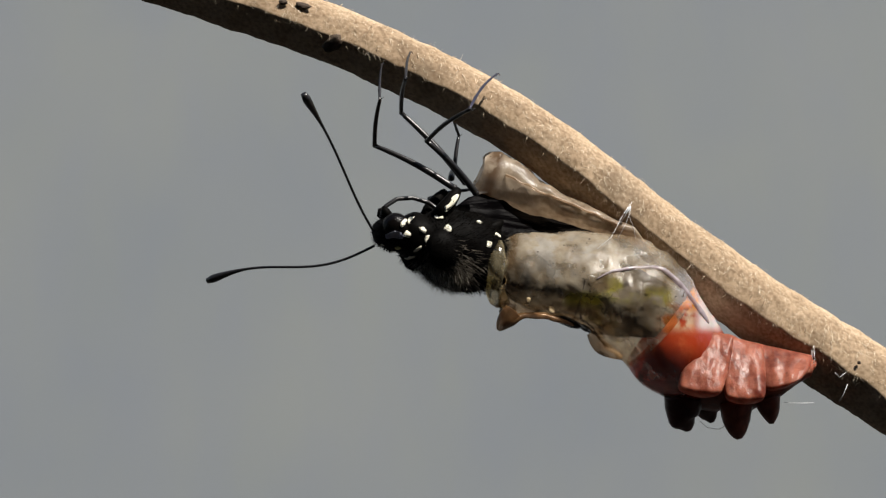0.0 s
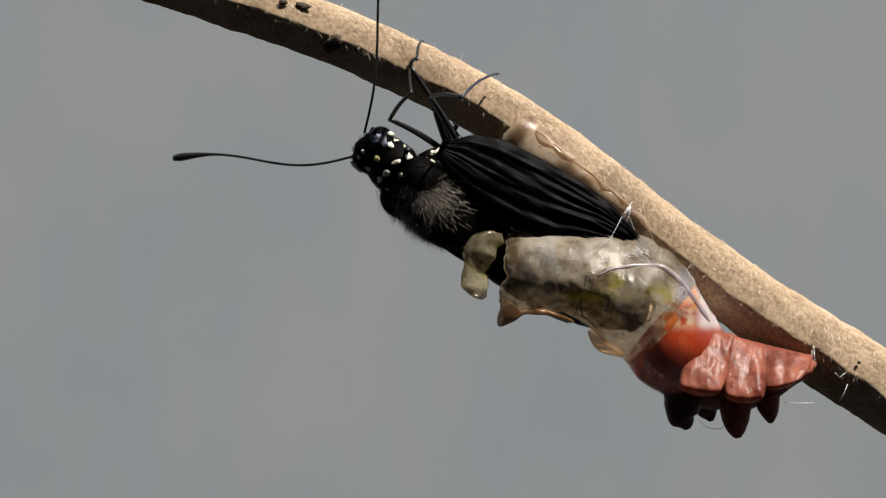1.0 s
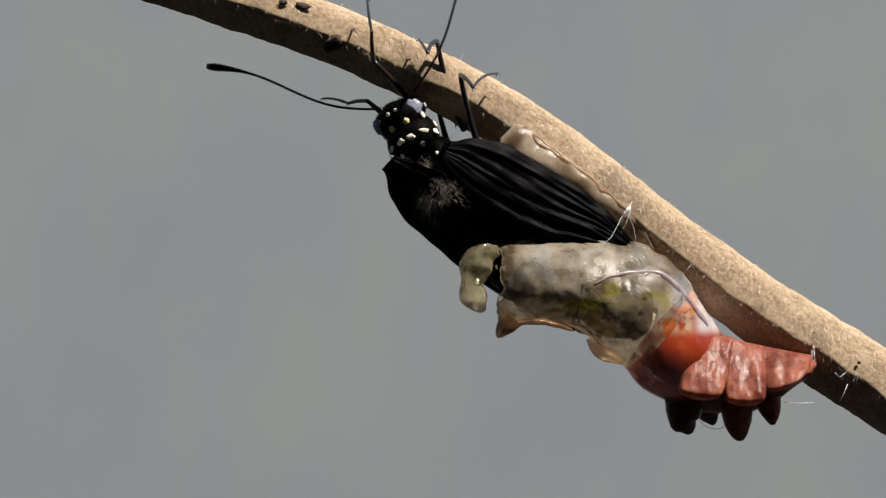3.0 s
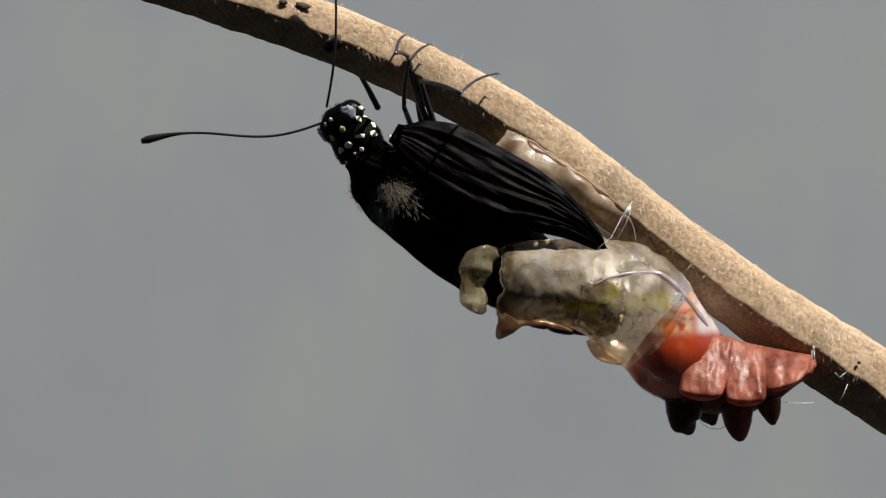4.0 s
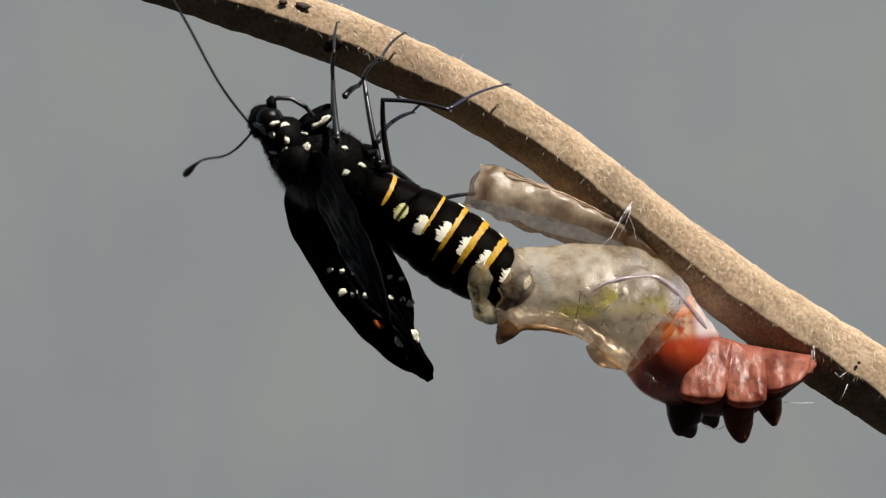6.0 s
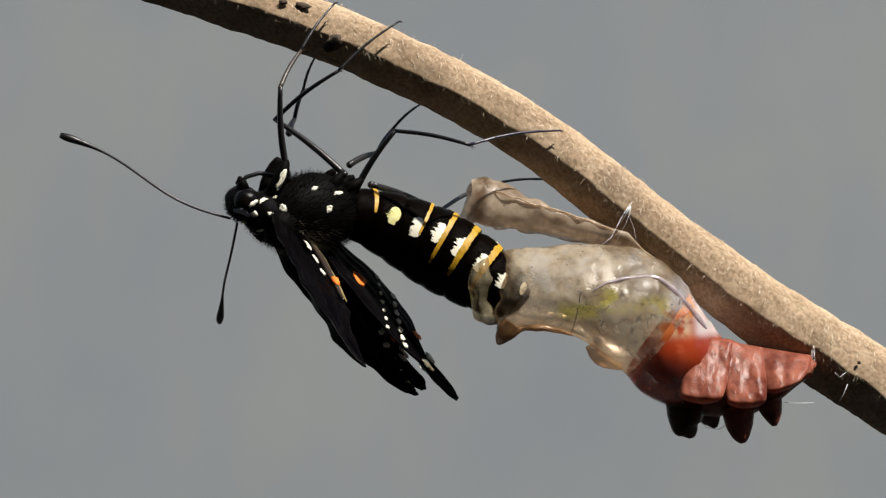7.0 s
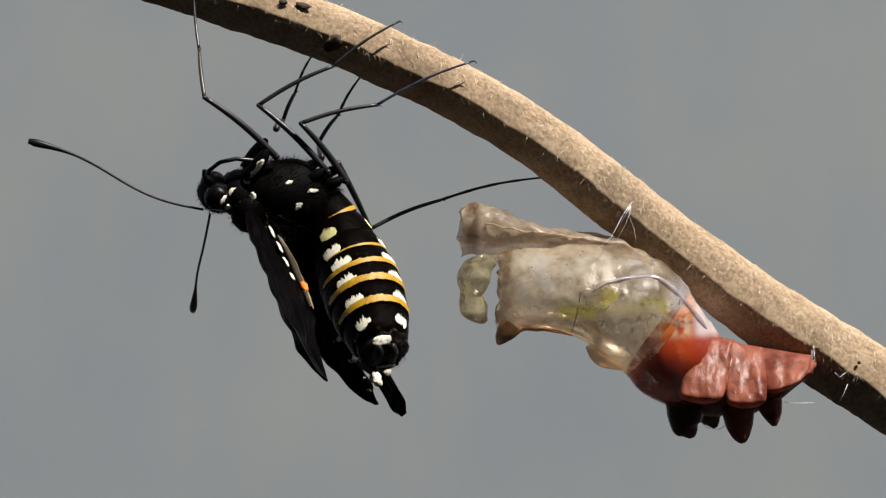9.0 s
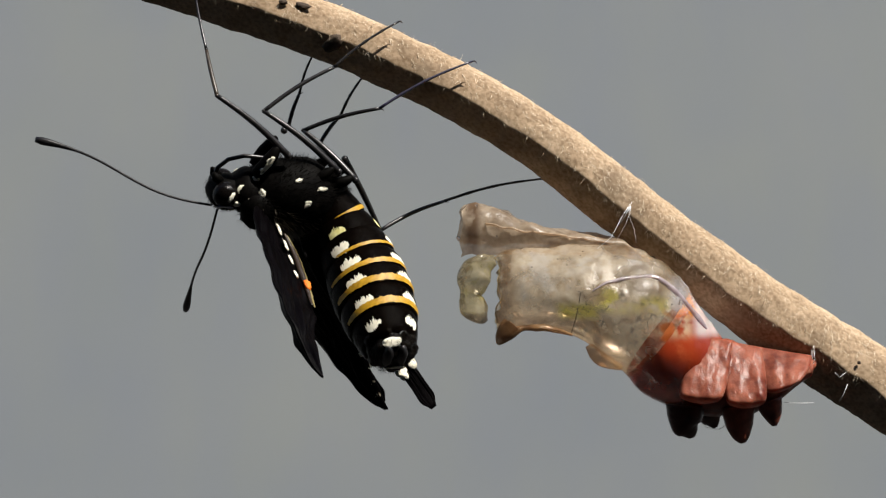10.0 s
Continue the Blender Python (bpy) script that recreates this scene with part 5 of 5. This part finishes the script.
        (2.0, -5.70, 11.05, -6.80, 12.15, -7.60, 14.05, -8.60, 15.95), (2.5, -4.70, 11.65, -6.20, 13.80, -7.45, 14.80, -9.20, 15.80), (2.7, -4.70, 11.65, -6.45, 12.55, -9.20, 12.30, -12.20, 12.55), (3.8, -8.20, 13.30, -7.20, 15.55, -4.70, 16.15, -3.20, 16.80),
        (4.5, -7.20, 13.80, -7.95, 15.55, -6.20, 17.05, -4.20, 16.80), (4.7, -6.20, 17.05, -4.20, 18.05, -1.70, 17.55, -0.95, 16.05), (5.0, -7.20, 17.55, -5.20, 17.95, -3.20, 17.30, -2.20, 16.15), (5.5, -9.20, 14.55, -7.20, 15.05, -4.70, 15.55, -2.70, 12.55),
        (5.7, -9.20, 14.05, -6.20, 15.05, -4.70, 16.05, -2.20, 12.55), (6.8, -11.72, 8.93, -13.18, 11.60, -12.35, 14.28, -11.33, 16.95), (7.5, -12.93, 8.93, -13.03, 11.36, -12.35, 14.03, -11.33, 16.95), (7.8, -14.39, 8.93, -14.15, 11.60, -13.18, 14.03, -11.57, 16.95),
        (8.0, -14.63, 8.93, -14.63, 11.85, -13.42, 14.03, -11.72, 17.05), (10.0, -13.42, 8.44, -13.66, 10.87, -12.69, 13.79, -11.57, 17.05)]),
    "mid_far": (2.5, 1, [
        (0.0, 0.30, 4.80, -1.20, 4.45, 2.30, 5.25, 5.80, 4.80), (1.0, 0.30, 10.05, -0.70, 12.05, 0.55, 11.05, 1.40, 10.05), (2.7, 0.80, 11.30, -0.20, 12.05, 1.30, 10.80, 2.05, 10.05), (3.8, -1.45, 11.80, -1.95, 13.80, -2.20, 14.55, -2.70, 15.05),
        (4.5, -3.95, 12.05, -3.20, 12.55, -2.45, 13.05, -1.80, 13.55), (5.5, -4.45, 11.80, -3.70, 12.30, -2.45, 12.80, -1.20, 13.30), (5.7, -5.20, 11.55, -4.20, 12.05, -2.45, 12.65, -1.10, 13.30), (6.8, -7.59, 6.99, -5.64, 8.44, -4.19, 10.63, -2.00, 12.82),
        (7.2, -9.05, 6.74, -6.13, 8.69, -4.67, 10.87, -2.00, 12.82), (7.5, -10.26, 8.69, -9.53, 9.90, -8.07, 12.09, -6.37, 14.76), (7.8, -12.93, 8.20, -11.48, 9.90, -9.53, 12.09, -7.49, 15.15), (8.0, -13.90, 8.20, -11.96, 9.90, -9.77, 11.85, -7.49, 15.25),
        (9.0, -12.45, 7.96, -10.99, 9.42, -9.29, 11.85, -7.30, 15.25), (10.0, -11.72, 7.96, -10.99, 9.17, -9.05, 11.85, -7.10, 15.25)]),
}
STEPS = [i / 10 for i in range(101)]
HIPS = {a + "_" + b: Vector((x, y, z)) * MM for a, x, z in (("fore", 2.2, -4.8), ("mid", -3.0, -3.5), ("hind", -4.8, -2.8)) for b, y in (("near", -1.0), ("far", 1.0))}


def leg_lengths(name):
    """The longest that each piece of a leg is seen, in mm."""
    rows = LEGS[name][2]
    out = []
    for k in range(3):
        gaps = []
        for r in rows:
            x, z = r[1 + 2 * k], r[2 + 2 * k]
            if k == 0:
                hip = body_pose(r[0])[0] @ HIPS[name] * 1000
                far = 1 + hip.y / REACH
                x, z = hip.x / far, (hip.z - HEIGHT * 1000) / far
            if k == 0 and r[0] < 6.8:
                continue
            gaps.append(math.hypot(r[3 + 2 * k] - x, r[4 + 2 * k] - z))
        out.append(max(gaps) * 1.02)
    return out


LEG_LENGTHS = {}


def build_legs():
    for name in LEGS:
        LEG_LENGTHS[name] = leg_lengths(name)
    return {name: build_leg(LEG_LENGTHS[name], (CHITIN, BROWN if name == "fore_near" else CHITIN, BLUED if name == "hind_near" else CHITIN)) for name in LEGS}


CASE_TURN = glide([(0, 3.1), (0.5, 3.6), (1.0, 3.9), (1.5, 2.4), (2.5, 1.9), (4.0, 1.5), (4.5, 0.8), (5.0, 0.4), (5.5, 0.2), (7.0, 0.0), (10.0, 0.0)])
SAG = glide([(0, 0.28), (2.5, 0.25), (4.5, 0.2), (5.5, 0.0), (10.0, 0.0)])
LID_ROLL = glide([(0, 0), (1.0, 20), (4.5, 40), (5.3, 70), (5.5, 70), (5.7, 55), (6.8, 20), (7.5, 18), (7.8, 5), (8.0, 0), (10, 0)])
LID_TURN = glide([(0, 12), (0.5, 14), (1.0, 26), (1.5, 27), (2.7, 28), (4.0, 25), (5.0, 22), (5.3, 21), (5.5, 20), (5.7, 16), (6.8, 9), (7.5, 8), (7.8, 3), (8.0, 0), (10, 0)])
FLAP_TURN = glide([(0, 60, -20), (0.5, 35, -10), (0.8, 5, 6), (1.0, 0, 5), (5.3, 0, 2), (5.5, 0, 12), (5.7, 30, -10), (7.5, 30, -10), (7.8, 0, 0), (10, 0, 0)])


def body_pose(t):
    nx, nz, wx, wz, roll, d = BODY(t)
    waist = at(wx, wz, d)
    neck = reach_to(waist, nx, nz, BODY_LENGTH, -1, 0.5)
    way = (neck - waist).normalized()
    flat = Vector((-way.z, 0, way.x)).normalized()
    backward = flat * math.cos(radians(roll)) + Vector((0, -1, 0)) * math.sin(radians(roll))
    m = stand((neck + waist) / 2, way, backward)
    return m, neck, waist, backward


LEG_PARTS = build_legs()


def motions():
    rows = {}

    def put(ob, t, m):
        rows.setdefault(ob, []).append((t, m))

    lengths = LEG_LENGTHS
    tracks = {name: glide(r) for name, (d, s, r) in LEGS.items()}
    for t in STEPS:
        m, neck, waist, dorsal = body_pose(t)
        back_to = m.inverted()
        put(FLY, t, m)

        def child(ob, pose_in_world):
            put(ob, t, back_to @ pose_in_world)

        # head and proboscis
        x, z = FACE(t)
        face = at(x, z, neck.y * 1000 - 0.3)
        ahead = (face - waist).normalized() * 0.5 + (face - neck).normalized() * 0.5
        hm = stand(face, ahead, dorsal)
        child(HEAD, hm)
        child(TONGUE, hm)
        for ob, f, side, sign in ((ANTENNAE[0], FEELER_L, 1, 1), (ANTENNAE[1], FEELER_R, -1, -1)):
            bx, bz, tx, tz = f(t)
            base = at(bx, bz, face.y * 1000 + 0.6 * side)
            end = reach_to(base, tx, tz, 16.4, sign)
            child(ob, stand(base, end - base, Vector((0, -0.3 * side, 1))))
        # abdomen along a bent line
        x, z = TAIL(t)
        end = at(x, z, waist.y * 1000 + TAIL_DEPTH(t)[0])
        start = waist + (neck - waist).normalized() * BEND(t)[1] * MM
        bend = start + (start - neck).normalized() * BEND(t)[0] * MM - Vector((0, 0, 1)) * BEND(t)[2] * MM
        way_on = [(1 - q) ** 2 * start + 2 * q * (1 - q) * bend + q * q * end for q in [i / 60 for i in range(61)]]
        way_on += [end + (end - bend).normalized() * 0.4 * MM * i for i in range(1, 40)]
        points, run = [start], 0.0
        for a, b in zip(way_on, way_on[1:]):
            run += (b - a).length
            while len(points) <= SEGMENTS and run >= len(points) * ABDOMEN / SEGMENTS * MM:
                points.append(b)
        axis = (points[0] - points[-1]).normalized()
        under = Matrix.Rotation(radians(TAIL_ROLL(t)[0]), 3, axis) @ dorsal
        for k, ob in enumerate(ABDOMEN_PARTS):
            child(ob, stand(points[k], points[k] - points[k + 1], under))
        # wings
        for ob, f, ln, mirror in ((WINGS[0], FORE_L, FORE, 1), (WINGS[1], HIND_L, HIND, 1), (WINGS[2], FORE_R, FORE, -1), (WINGS[3], HIND_R, HIND, -1)):
            bx, bz, tx, tz, d, sign, turn = f(t)
            base = at(bx, bz, d)
            end = reach_to(base, tx, tz, ln, sign, 0.8)
            way = (end - base).normalized()
            side = way.cross(Vector((0, -1, 0))).normalized()
            normal = Vector((0, -1, 0)) * math.cos(radians(turn)) + side * math.sin(radians(turn)) * mirror
            child(ob, stand(base, way, normal))
        # legs
        for name, (d, sign, _) in LEGS.items():
            v = tracks[name](t)
            hip = m @ HIPS[name]
            foot = at(v[6], v[7], 0.1 if sign < 0 else 4.5)
            ankle = reach_to(foot, v[4], v[5], lengths[name][2], sign, 1.0)
            knee = min((reach_to(ankle, v[2], v[3], lengths[name][1], bow, 1.0) for bow in (-1, 1)), key=lambda e: abs(e.y - hip.y))
            start = knee + (hip - knee).normalized() * lengths[name][0] * MM
            for ob, p, q in zip(LEG_PARTS[name], (start, knee, ankle), (knee, ankle, foot)):
                child(ob, stand(p, q - p, Vector((-0.4, -0.3, 1))))
        put(CASE_ROOT, t, Matrix.Translation(PIVOT) @ pose(0, 0, 0, 0, CASE_TURN(t)[0], 0))
        for ob in SAGGING:
            put(ob, t, Matrix.Translation(Vector((-0.35, 0, -1)) * SAG(t)[0] * MM))
        put(LID, t, Matrix.Translation(HINGE) @ pose(0, 0, 0, 0, LID_TURN(t)[0], 0) @ Matrix.Rotation(radians(LID_ROLL(t)[0]), 4, case_point(1.60, 1.90, 2.2) - HINGE))
        a, b = FLAP_TURN(t)
        put(FLAP, t, Matrix.Translation(FLAP_HINGE) @ pose(0, 0, 0, 0, b, a))
    for ob, r in rows.items():
        walk(ob, r)


motions()
